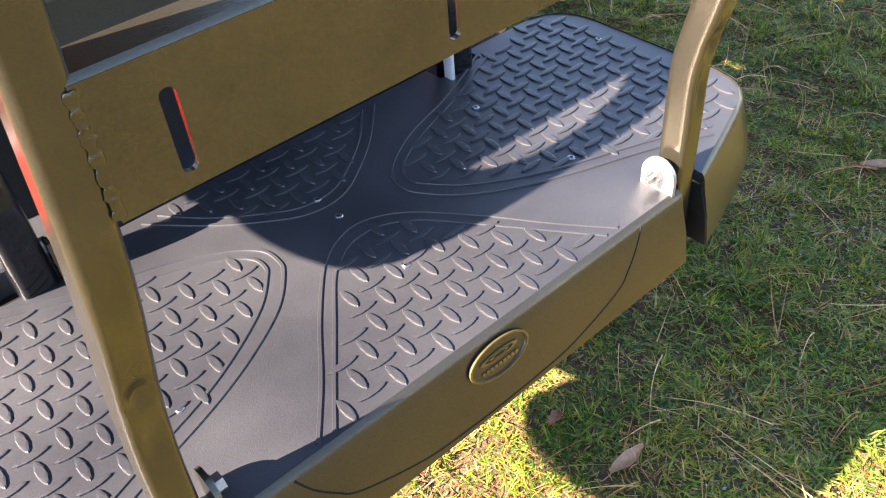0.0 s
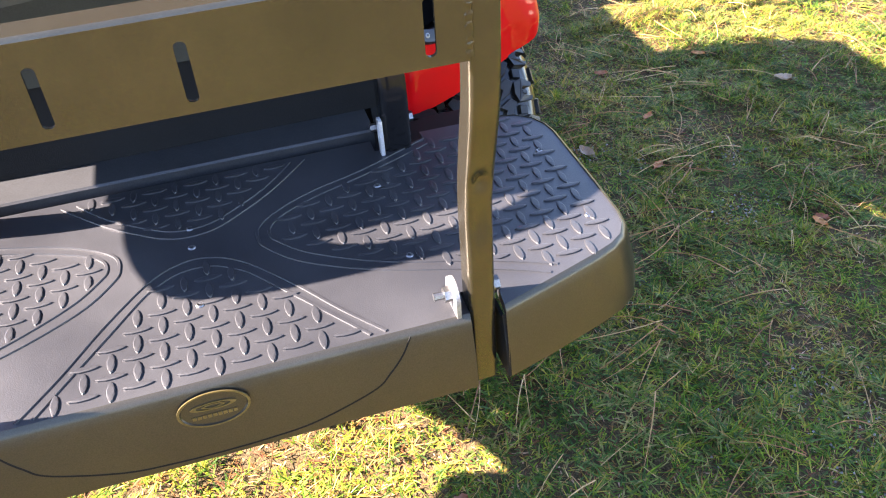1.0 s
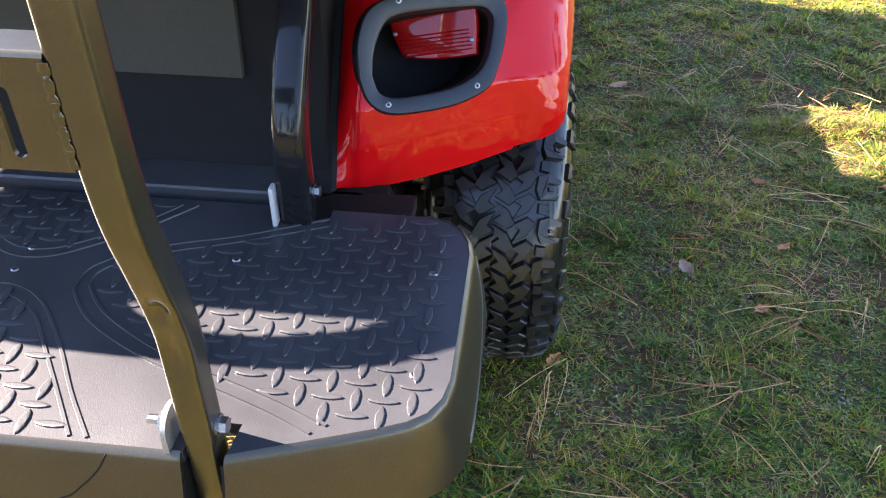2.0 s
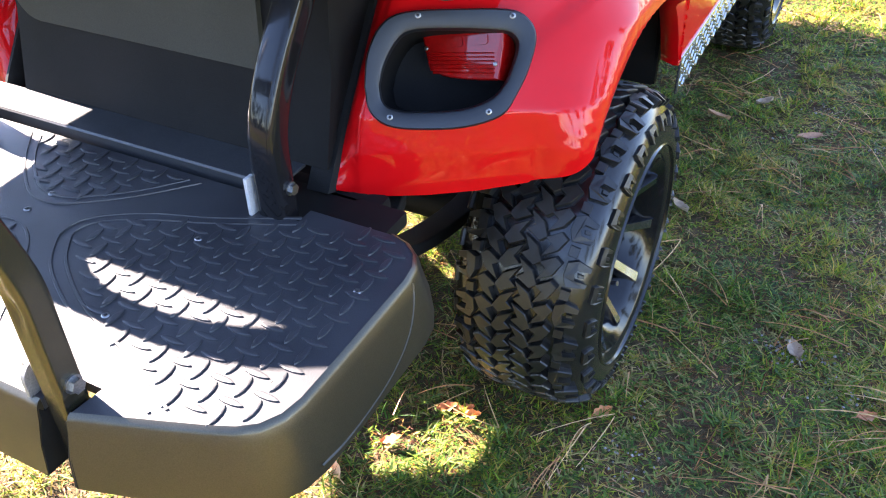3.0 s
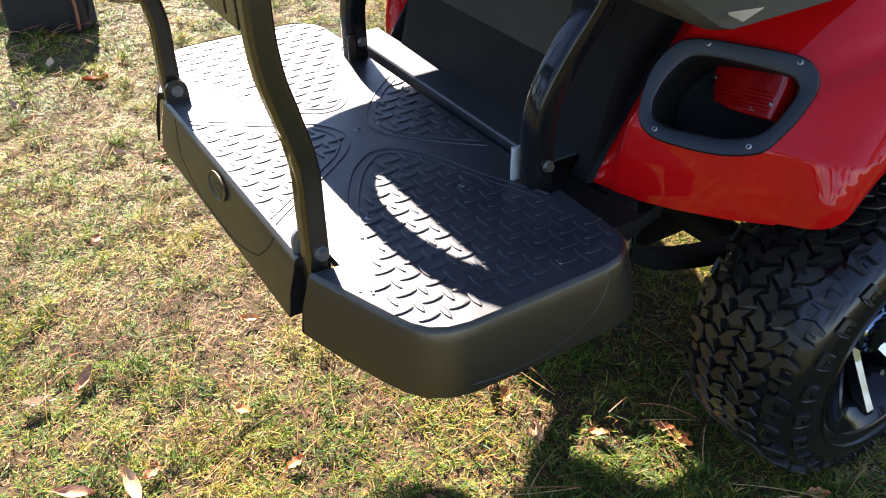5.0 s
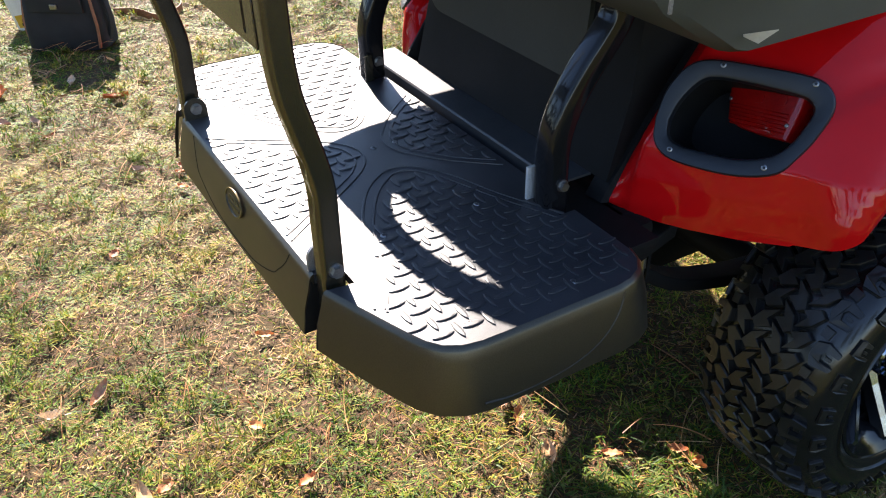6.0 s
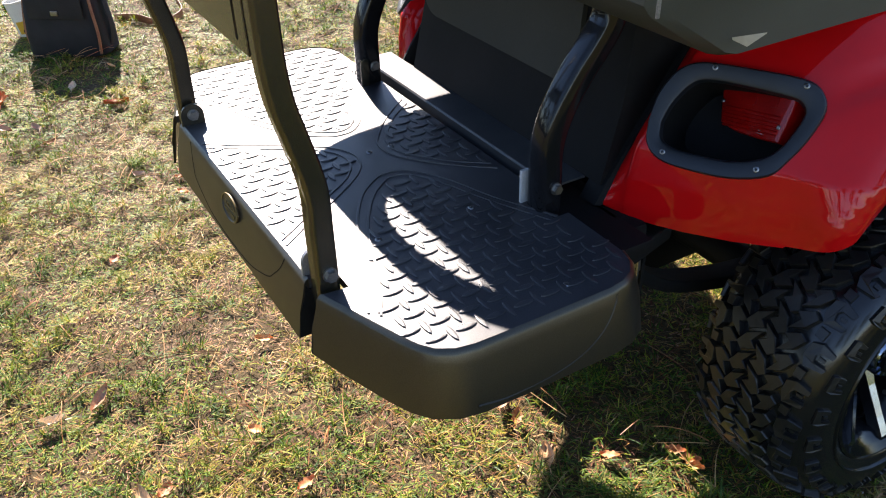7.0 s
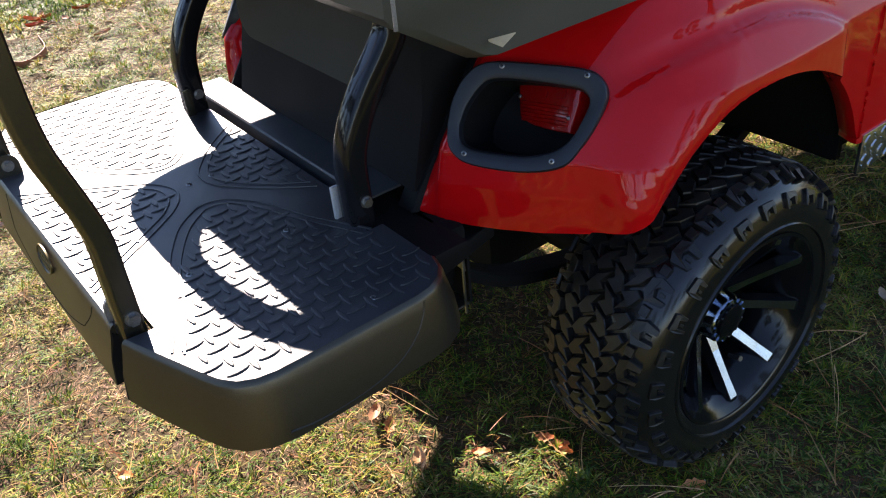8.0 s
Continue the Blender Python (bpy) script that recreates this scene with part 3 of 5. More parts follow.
def build_post(x, inner):
    lean = 0.018 if x < 0 else 0.0                  # the left one leans a little to the middle
    line = spline([(x + lean * max(0.0, (z - 0.66) / 0.27), y, z) for y, z in POST_LINE], 9)
    section = []
    corners = rounded(0.030, 0.032, 0.006)
    for (a, b), (c, d) in zip(corners, corners[1:] + corners[:1]):
        steps = 7 if math.hypot(c - a, d - b) > 0.008 else 1
        section += [(a + (c - a) * k / steps, b + (d - b) * k / steps) for k in range(steps)]
    bm = tube(line, section)
    for v in bm.verts:                              # the wall is dented where the tube was bent
        z, off = v.co.z, v.co.x - x - lean * max(0.0, (v.co.z - 0.66) / 0.27)
        middle = min(line, key=lambda p: abs(p.z - z)).y
        if v.co.y < middle - 0.010:
            v.co.y += 0.0070 * math.exp(-((z - 0.797) / 0.011) ** 2 - (off / 0.008) ** 2) + 0.0034 * math.exp(-((z - 0.742) / 0.018) ** 2 - (off / 0.007) ** 2)
    post = part("rear_post", bm, STEEL_BLACK, cart, "bent black steel post of the rear frame")
    bm = bmesh.new()
    tab = [Vector((0, math.cos(a) * 0.021, math.sin(a) * 0.021 + 0.018)) for a in [math.pi * k / 10 for k in range(11)]] + [Vector((0, -0.021, -0.045)), Vector((0, 0.021, -0.045))]
    rings = [[Vector((inner + d, -0.002, DECK)) + p for p in tab] for d in (-0.0025, 0.0025)]
    loft(rings, bm=bm)
    part("bracket", bm, BRIGHT if x > 0 else STEEL_BLACK, post, "rounded steel mounting tab")
    sign = 1 if x > 0 else -1
    bm = bmesh.new()
    head = x + 0.015 if sign > 0 else inner + 0.0025
    disc(bm, (head, -0.001, 0.643), 0.0105, 0.002, (1, 0, 0), 16)
    disc(bm, (head + 0.002, -0.001, 0.643), 0.0085, 0.007, (1, 0, 0), 6)
    part("bolt_head", bm, ZINC, post, "zinc-plated hex bolt")
    bm = bmesh.new()
    disc(bm, (inner - 0.0025 if sign > 0 else x - 0.015, -0.001, 0.643), 0.009, 0.008, (-1, 0, 0), 6)
    disc(bm, (inner - 0.010 if sign > 0 else x - 0.022, -0.001, 0.643), 0.0045, 0.012, (-1, 0, 0), 8)
    part("nut", bm, ZINC, post, "zinc-plated lock nut")
    return post


build_post(0.2985, 0.270)
build_post(-0.308, -0.280)


def build_cross_plate():
    """An upright plate with four slots and a flange that folds forward at its top."""
    slots = [-0.231, -0.046, 0.0605, 0.2515]
    xs = sorted([-0.274, 0.285] + [s + d for s in slots for d in (-0.0048, 0.0048)])
    bm = bmesh.new()
    y0, y1 = -0.0535, -0.0495
    for k, (a, b) in enumerate(zip(xs, xs[1:])):
        if k % 2 == 0:
            add_box(bm, a, b, y0, y1, 0.940, 1.019)
        else:
            add_box(bm, a, b, y0, y1, 0.940, 0.9495)
            add_box(bm, a, b, y0, y1, 0.9995, 1.019)
            for zc, s in ((0.9495, 1), (0.9995, -1)):
                arc = [(a, zc)] + [((a + b) / 2 - 0.0048 * math.cos(t), zc + s * 0.004 - s * 0.004 * math.sin(t)) for t in [math.pi * i / 8 for i in range(9)]] + [(b, zc)]
                rings = [[(x, y, z) for x, z in arc] for y in (y0, y1)]
                loft(rings, bm=bm)
    bmesh.ops.remove_doubles(bm, verts=bm.verts, dist=0.00005)
    plate = part("cross_plate", bm, STEEL_BLACK, cart, "black steel cross plate with upright slots", smooth=False)
    bm = bmesh.new()
    section = [(-0.0535, 1.017), (-0.0525, 1.0205), (-0.050, 1.0225), (-0.022, 1.0225), (-0.022, 1.0185), (-0.0495, 1.0185)]
    loft([[(x, y, z) for y, z in section] for x in (-0.274, -0.1, 0.1, 0.285)], bm=bm)
    part("flange", bm, STEEL_BLACK, plate)
    for x in (-0.2735, 0.2845):
        rings = []
        for k in range(60):
            z, wide, high = 0.943 + k * 0.00125, 0.0034 + 0.0006 * math.sin(k * 0.7) + random.uniform(-0.0004, 0.0004), 0.0011 + 0.0003 * math.sin(k * 0.9) + random.uniform(-0.0003, 0.0003)
            off = x + random.uniform(-0.0004, 0.0004)
            rings.append([(off + wide * math.cos(a), -0.0534 - high * math.sin(a), z) for a in [math.pi * i / 6 for i in range(7)]])
        bm = loft(rings)
        part("weld_bead", bm, STEEL_BLACK, plate, "uneven weld seam")


build_cross_plate()

# upright tubes at the deck's back edge
TUBE_LINE = [(0.356, 0.600), (0.356, 0.66), (0.356, 0.71), (0.362, 0.745), (0.379, 0.785), (0.405, 0.825), (0.433, 0.860), (0.452, 0.890), (0.457, 0.93), (0.457, 1.0), (0.457, 1.10)]


def build_tube(x, inner):
    arm = part("seat_upright", tube(spline([(x, y, z) for y, z in TUBE_LINE], 4), rounded(0.040, 0.042, 0.010)), UPRIGHT, cart, "bent gloss black steel upright of the seat frame")
    bm = bmesh.new()
    add_box(bm, inner - 0.0034, inner + 0.0026, 0.329, 0.345, 0.606, 0.678, 0.002)
    part("clip", bm, CLIP if x > 0 else STEEL_BLACK, arm, "flat steel clip")
    bm = bmesh.new()
    disc(bm, (x + 0.020, 0.361, 0.659), 0.0095, 0.002, (1, 0, 0), 16)
    disc(bm, (x + 0.022, 0.361, 0.659), 0.0075, 0.006, (1, 0, 0), 6)
    part("bolt_head", bm, ZINC, arm, "zinc-plated hex bolt")
    bm = bmesh.new()
    disc(bm, (inner - 0.002, 0.357, 0.655), 0.006, 0.009, (-1, 0, 0), 6)
    part("nut", bm, ZINC, arm, "zinc-plated nut")


build_tube(0.296, 0.272)
build_tube(-0.286, -0.261)

# shelf, back panel and seat panel behind the deck
bm = bmesh.new()
section = [(0.3885, 0.598), (0.3885, 0.6305), (0.391, 0.6335), (0.453, 0.6335), (0.453, 0.6295), (0.3925, 0.6295), (0.3925, 0.598)]
loft([[(x, y, z) for y, z in section] for x in (-0.375, -0.1, 0.1, 0.272)], bm=bm)
part("shelf", bm, SHELF, cart, "folded black steel shelf behind the deck", smooth=False)
bm = bmesh.new()
loft([[(x, y, z) for y, z in ((0.451, 0.634), (0.482, 0.76), (0.512, 1.1), (0.532, 1.1), (0.502, 0.76), (0.471, 0.634))] for x in (-0.272, 0.31)], bm=bm)
part("back_panel", bm, DULL_BLACK, cart, "dull black back panel")
bm = loft([[(x, y, z) for y, z in ((0.475, 0.60), (0.475, 0.66), (0.500, 0.76), (0.525, 1.08), (0.80, 1.08), (0.66, 0.85), (0.52, 0.66), (0.50, 0.60))] for x in (0.300, 0.308)])
part("panel_return", bm, DULL_BLACK, cart, smooth=False)
bm = bmesh.new()
outline = [(-0.262 + 0.05 * (1 - math.cos(a)) , 0.750 + 0.05 * (1 - math.sin(a))) for a in [math.pi / 2 * k / 6 for k in range(7)]] + [(0.205, 0.75), (0.205, 1.12), (-0.262, 1.12)]
rings = [[(x, 0.472 + (z - 0.75) * 0.085 + d, z) for x, z in outline] for d in (0.0, 0.01)]
loft(rings, bm=bm)
part("seat_panel", bm, SEAT_BACK, cart, "dark grey seat back panel with rounded corners")

# rear seat above the deck, and an added unseen plate cut to cast the deck's crescent shadow
bm = bmesh.new()
profile = [(0.305, 0.990), (0.316, 0.976), (0.410, 0.916), (0.430, 0.910), (0.78, 0.910), (0.78, 1.06), (0.335, 1.075), (0.312, 1.066), (0.305, 1.05)]
loft([[(x, y + d, z) for y, z in profile] for x, d in ((-0.535, 0.02), (-0.525, 0.0), (0.515, 0.0), (0.525, 0.02))], bm=bm)
part("seat_cushion", bm, GREY_PANEL, cart, "dark grey rear seat cushion")
bm = bmesh.new()
caster = spline([(-0.583, 0.451, 0), (-0.579, 0.34, 0), (-0.552, 0.255, 0), (-0.513, 0.219, 0), (-0.464, 0.204, 0), (-0.398, 0.198, 0), (-0.255, 0.195, 0), (-0.158, 0.197, 0), (-0.065, 0.214, 0), (0.011, 0.253, 0)], 4)
crescent = spline([(0.03, 0.33, 0), (-0.06, 0.275, 0), (-0.119, 0.252, 0), (-0.18, 0.240, 0), (-0.245, 0.238, 0), (-0.304, 0.247, 0), (-0.357, 0.277, 0), (-0.365, 0.36, 0)], 4)
add_prism(bm, [(p.x, p.y) for p in caster + crescent] + [(-0.44, 0.45)], 0.955, 0.965)
part("shadow_plate", bm, GREY_PANEL, cart)


bm = bmesh.new()
tag = [(0.521, 0.437, 0.930), (0.566, 0.444, 0.948), (0.542, 0.444, 0.925)]
loft([[(x, y - d, z + d) for x, y, z in tag] for d in (0.0, 0.001)], bm=bm)
part("paper_tag", bm, PAPER, cart, "small pale paper tag under the seat")
# A thin pale upright strip at the cushion's rear right edge
part("edge_strip", box(0.5375, 0.5405, 0.300, 0.3045, 0.984, 1.05, 0.001), BRIGHT, cart, "thin pale strip along the seat's rear edge")


# red body: rear fenders
def rear_face(z):
    """How far forward the fender's inner rear edge lies at a height."""
    table = [(0.55, 0.444), (0.615, 0.442), (0.66, 0.443), (0.711, 0.4515), (0.76, 0.488), (0.817, 0.5355), (0.88, 0.59), (0.95, 0.645), (1.05, 0.74), (1.2, 0.9)]
    for (a, p), (b, q) in zip(table, table[1:]):
        if z <= b:
            return p + (q - p) * (z - a) / (b - a)
    return table[-1][1]


ARCH = [(0.560, 0.627), (0.594, 0.638), (0.638, 0.686), (0.706, 0.732), (0.79, 0.757), (0.88, 0.762), (0.95, 0.754), (1.015, 0.735), (1.09, 0.697), (1.14, 0.655), (1.18, 0.600), (1.212, 0.540), (1.235, 0.520), (1.40, 0.520), (1.75, 0.520)]


def edge_turn(z):
    """How far the fender's inner edge turns in, forward of its face."""
    return max(0.0, 0.442 + 0.71 * (z - 0.61) - rear_face(z)) if z > 0.61 else 0.0


LOW_EDGE = [(0.315, 0.607), (0.348, 0.597), (0.385, 0.593), (0.42, 0.592), (0.475, 0.595), (0.53, 0.604)]


def low_edge(x):
    for (a, p), (b, q) in zip(LOW_EDGE, LOW_EDGE[1:]):
        if x <= b:
            return p + (q - p) * (x - a) / (b - a)
    return LOW_EDGE[-1][1]


def fender_columns():
    """Plan stations of the fender from its inner rear edge round the corner and forward along the side."""
    cols = []
    for k in range(44):                                   # across the rear, outwards
        x = 0.315 + 0.215 * k / 43
        cols.append(("rear", x, low_edge(x)))
    for k in range(1, 37):                                # round the corner
        cols.append(("corner", k / 36, 0.607 + 0.031 * (k / 36) ** 1.2))
    for p in spline([(y, z, 0) for y, z in ARCH[2:]], 9):
        cols.append(("side", p.x, p.y))
    return cols


def fender_point(kind, value, z):
    base = rear_face(z)
    lean = max(0.0, z - 0.78) * 0.45 + max(0.0, z - 0.90) * 0.6
    out = 0.603 - lean
    bow = 0.604
    if kind == "rear":
        value = 0.315 + (value - 0.315) / 0.215 * (0.235 - 0.085 * min(1.0, max(0.0, (z - 0.65) / 0.16)))
        return Vector((value, base + bow * (value - 0.315) + edge_turn(z) * max(0.0, 1 - (value - 0.315) / 0.05) ** 2, z))
    up = min(1.0, max(0.0, (z - 0.65) / 0.16))
    turn_y = base + bow * (out - 0.315)
    start_x = 0.550 - 0.085 * up
    start = Vector((start_x, base + bow * (start_x - 0.315), z))
    end = Vector((out, max(0.605, turn_y + 0.015 + 0.11 * up), z))
    if kind == "corner":
        t = value
        middle = Vector((out, turn_y, z))
        return (1 - t) ** 2 * start + 2 * t * (1 - t) * middle + t * t * end
    near = end.y + 0.03 * (value - 0.6)                     # glides from the corner into the straight side
    return Vector((out, 0.5 * (value + near + math.hypot(value - near, 0.05)), z))


# the face of the tail light surround: its middle, its axes, and its outer and inner outlines on them
FACE_U = Vector((0.856, 0.517, 0.0)).normalized()
FACE_V = Vector((-0.227, 0.376, 0.780)).normalized()
FACE_N = FACE_U.cross(FACE_V).normalized()
FACE_MID = Vector((0.4415, 0.569, 0.763))
BEZEL_OUT = [(-0.116, -0.022), (-0.110, 0.020), (-0.090, 0.056), (-0.058, 0.071), (0.007, 0.072), (0.075, 0.069), (0.101, 0.057), (0.112, 0.032),
             (0.101, -0.008), (0.083, -0.042), (0.062, -0.068), (0.013, -0.081), (-0.047, -0.081), (-0.089, -0.074), (-0.111, -0.054)]
BEZEL_IN = [(-0.096, -0.022), (-0.087, 0.007), (-0.068, 0.036), (-0.047, 0.046), (0.0, 0.046), (0.060, 0.041), (0.079, 0.036), (0.087, 0.022),
            (0.078, -0.006), (0.068, -0.026), (0.048, -0.045), (0.008, -0.057), (-0.045, -0.057), (-0.075, -0.054), (-0.092, -0.044)]


ARCH_FINE = spline([(y, z, 0) for y, z in ARCH[:12]], 4)


def smooth_step(t):
    t = min(1.0, max(0.0, t))
    return t * t * (3 - 2 * t)


def flare(y, z):
    """How far the moulding round the wheel arch stands out of the side, with a crease along its upper edge."""
    d = min(math.hypot(q.x - y, q.y - z) for q in ARCH_FINE)
    ends = smooth_step((y - 0.545) / 0.06) * smooth_step((1.125 - y) / 0.06)
    groove = 0.003 * smooth_step(1 - abs(d - 0.092) / 0.018)
    return ends * (smooth_step((0.084 - d) / 0.013) * (0.014 + 0.012 * max(0.0, 1 - d / 0.082)) - groove)


def build_fender(flip):
    cols = fender_columns()
    rings = []
    for kind, value, low in cols:
        ring = []
        foot = fender_point(kind, value, low)
        inward = Vector((-0.02, 0.012, 0.012)) if kind != "side" else Vector((-0.035, 0, 0.006))
        ring.append(foot + inward)
        ring.append(foot + Vector((0, 0, -0.003)) + inward * 0.25)
        for k in range(128):
            z = max(low, 0.515 + 0.605 * k / 127)
            p = fender_point(kind, value, z)
            if kind != "rear" and p.y < 1.2 and z < 0.92:
                t = value if kind == "corner" else 1.0
                p += Vector((0.517 + 0.483 * t, -0.856 * (1 - t), 0)) * flare(p.y, z) * (smooth_step(t * 1.6))
            if kind == "rear":                            # a narrow flange along the inner edge, set back behind a crease
                p.y += 0.005 * smooth_step((0.350 - p.x) / 0.006)
            ring.append(p)
        rings.append([mirror(p) if flip else tuple(p) for p in ring])
    bm = loft(rings, close_ring=False)
    bmesh.ops.remove_doubles(bm, verts=bm.verts, dist=0.00002)
    hole = [(a * 0.88, b * 0.88) for a, b in BEZEL_OUT]
    gone = []
    for f in bm.faces:
        c = f.calc_center_median()
        off = Vector(mirror(c) if flip else c) - FACE_MID
        if abs(off @ FACE_N) < 0.03 and inside(off @ FACE_U, off @ FACE_V, hole):
            gone.append(f)
    bmesh.ops.delete(bm, geom=gone, context="FACES")
    ob = part("rear_fender", bm, RED, cart, "glossy red rear fender", sharp=80)
    thick = ob.modifiers.new("thickness", "SOLIDIFY")
    thick.thickness, thick.offset = 0.004, -1 if not flip else -1
    return ob


fender = build_fender(False)
fender_left = build_fender(True)

# tail light in its framed recess
def build_tail_light(flip):
    u, v, n, mid = FACE_U, FACE_V, FACE_N, FACE_MID
    at = lambda a, b, c: mid + u * a + v * b + n * c
    fix = (lambda p: Vector(mirror(p))) if flip else (lambda p: p)

    def ring_line(t, grow=1.0):
        """The frame's outline, from the outer (t = 0) to the inner one (t = 1)."""
        pts = [Vector(((a + (c - a) * t) * grow, (b + (d - b) * t) * grow, 0)) for (a, b), (c, d) in zip(BEZEL_OUT, BEZEL_IN)]
        return spline(pts + pts[:1], 4)[:-1]

    steps = ((0.0, 1.0, -0.012), (0.0, 1.0, 0.004), (0.04, 1.0, 0.0075), (0.10, 1.0, 0.009), (0.80, 1.0, 0.009), (0.93, 1.0, 0.007), (1.0, 1.0, 0.001), (1.0, 0.99, -0.006))
    rings = [[fix(at(p.x, p.y, h)) for p in ring_line(t, g)] for t, g, h in steps]
    bezel = part("light_bezel", loft(rings, cap=False), GREY_TRIM, cart, "charcoal plastic tail light surround")
    rings = [[fix(at(p.x * g + e, p.y * g, h)) for p in ring_line(1.0, 1.0)] for g, e, h in ((1.0, 0.0, -0.002), (0.985, 0.004, -0.05), (0.95, 0.012, -0.105))]
    bm = loft(rings, cap=False)
    bm.faces.new([v_ for v_ in bm.verts][-len(rings[0]):])
    part("recess", bm, DULL_BLACK, bezel, "dark recess of the tail light")

    def face(a, b, deep):
        """A point of the lens, which looks straight back and so stands oblique in its recess."""
        return fix(at(a + 0.5 * deep, b, -0.0096 + 0.6 * (a - 0.058) - 0.86 * deep))

    front = spline([Vector((a, b, 0)) for a, b in ((-0.031, 0.052), (0.010, 0.048), (0.064, 0.042), (0.070, 0.036), (0.0625, -0.013), (0.056, -0.0205), (0.0, -0.0125), (-0.024, -0.002), (-0.029, 0.004), (-0.036, 0.046))] + [Vector((-0.031, 0.052, 0))], 3)[:-1]
    c = sum(front, Vector()) / len(front)
    rings = [[face(c.x + (p.x - c.x) * g, c.y + (p.y - c.y) * g, deep) for p in front] for g, deep in ((1.0, 0.040), (1.0, 0.006), (0.975, 0.0018), (0.93, 0.0))]
    lamp = part("tail_light", loft(rings), LENS, bezel, "red ribbed tail light lens")
    bm = bmesh.new()
    for k in range(6):
        b = -0.011 + k * 0.0052
        left = -0.023 - 0.0009 * k
        loft([[face(a, b + o + (0.058 - a) * 0.10, -h) for o, h in ((-0.0020, -0.001), (0, 0.0012), (0.0020, -0.001))] for a in (left, 0.018, 0.057)], bm=bm)
    for a in (0.006, 0.038):
        loft([[face(a + da, 0.034 + db, -h) for da, db in rounded(0.024, 0.013, 0.003, 2)] for h in (-0.002, 0.0018)], bm=bm)
    part("lens_rib", bm, LENS, bezel)
    for a, b in ((-0.030, 0.030), (0.058, 0.0005)):
        bm = bmesh.new()
        way = (n * 0.86 - u * 0.5).normalized()
        disc(bm, face(a, b, 0.001), 0.0032, 0.003, fix(way) - fix(Vector((0, 0, 0))), 8, dome=1)
        part("lens_screw", bm, ZINC, bezel, "small bright screw")
    for p in ((0.387, 0.495, 0.711), (0.498, 0.562, 0.712), (0.493, 0.640, 0.812), (0.387, 0.579, 0.817)):
        off = Vector(p) - mid
        bm = bmesh.new()
        screw(bm, fix(at(off @ u, off @ v, 0.0082)), 0.0042, 0.0018, (Vector(mirror(n)) - Vector(mirror((0, 0, 0)))) if flip else n)
        part("bezel_screw", bm, ZINC, bezel, "small bright screw")


build_tail_light(False)
build_tail_light(True)


# charcoal trim along the fenders' inner edges
for flip in (False, True):
    rings = []
    for k in range(14):
        z = 0.605 + k * 0.035
        y = 0.442 + 0.71 * max(0.0, z - 0.61)
        wide = 0.018 if flip else 0.045
        ring = [(0.321, y + 0.004, z), (0.316, y - 0.004, z), (0.327 - wide, y - 0.006, z), (0.321 - wide, y + 0.006, z), (0.321 - wide, y + 0.09, z), (0.321, y + 0.09, z)]
        rings.append([mirror(p) if flip else p for p in ring])
    part("fender_trim", loft(rings), DULL_BLACK, cart, "charcoal plastic trim beside the red fender")


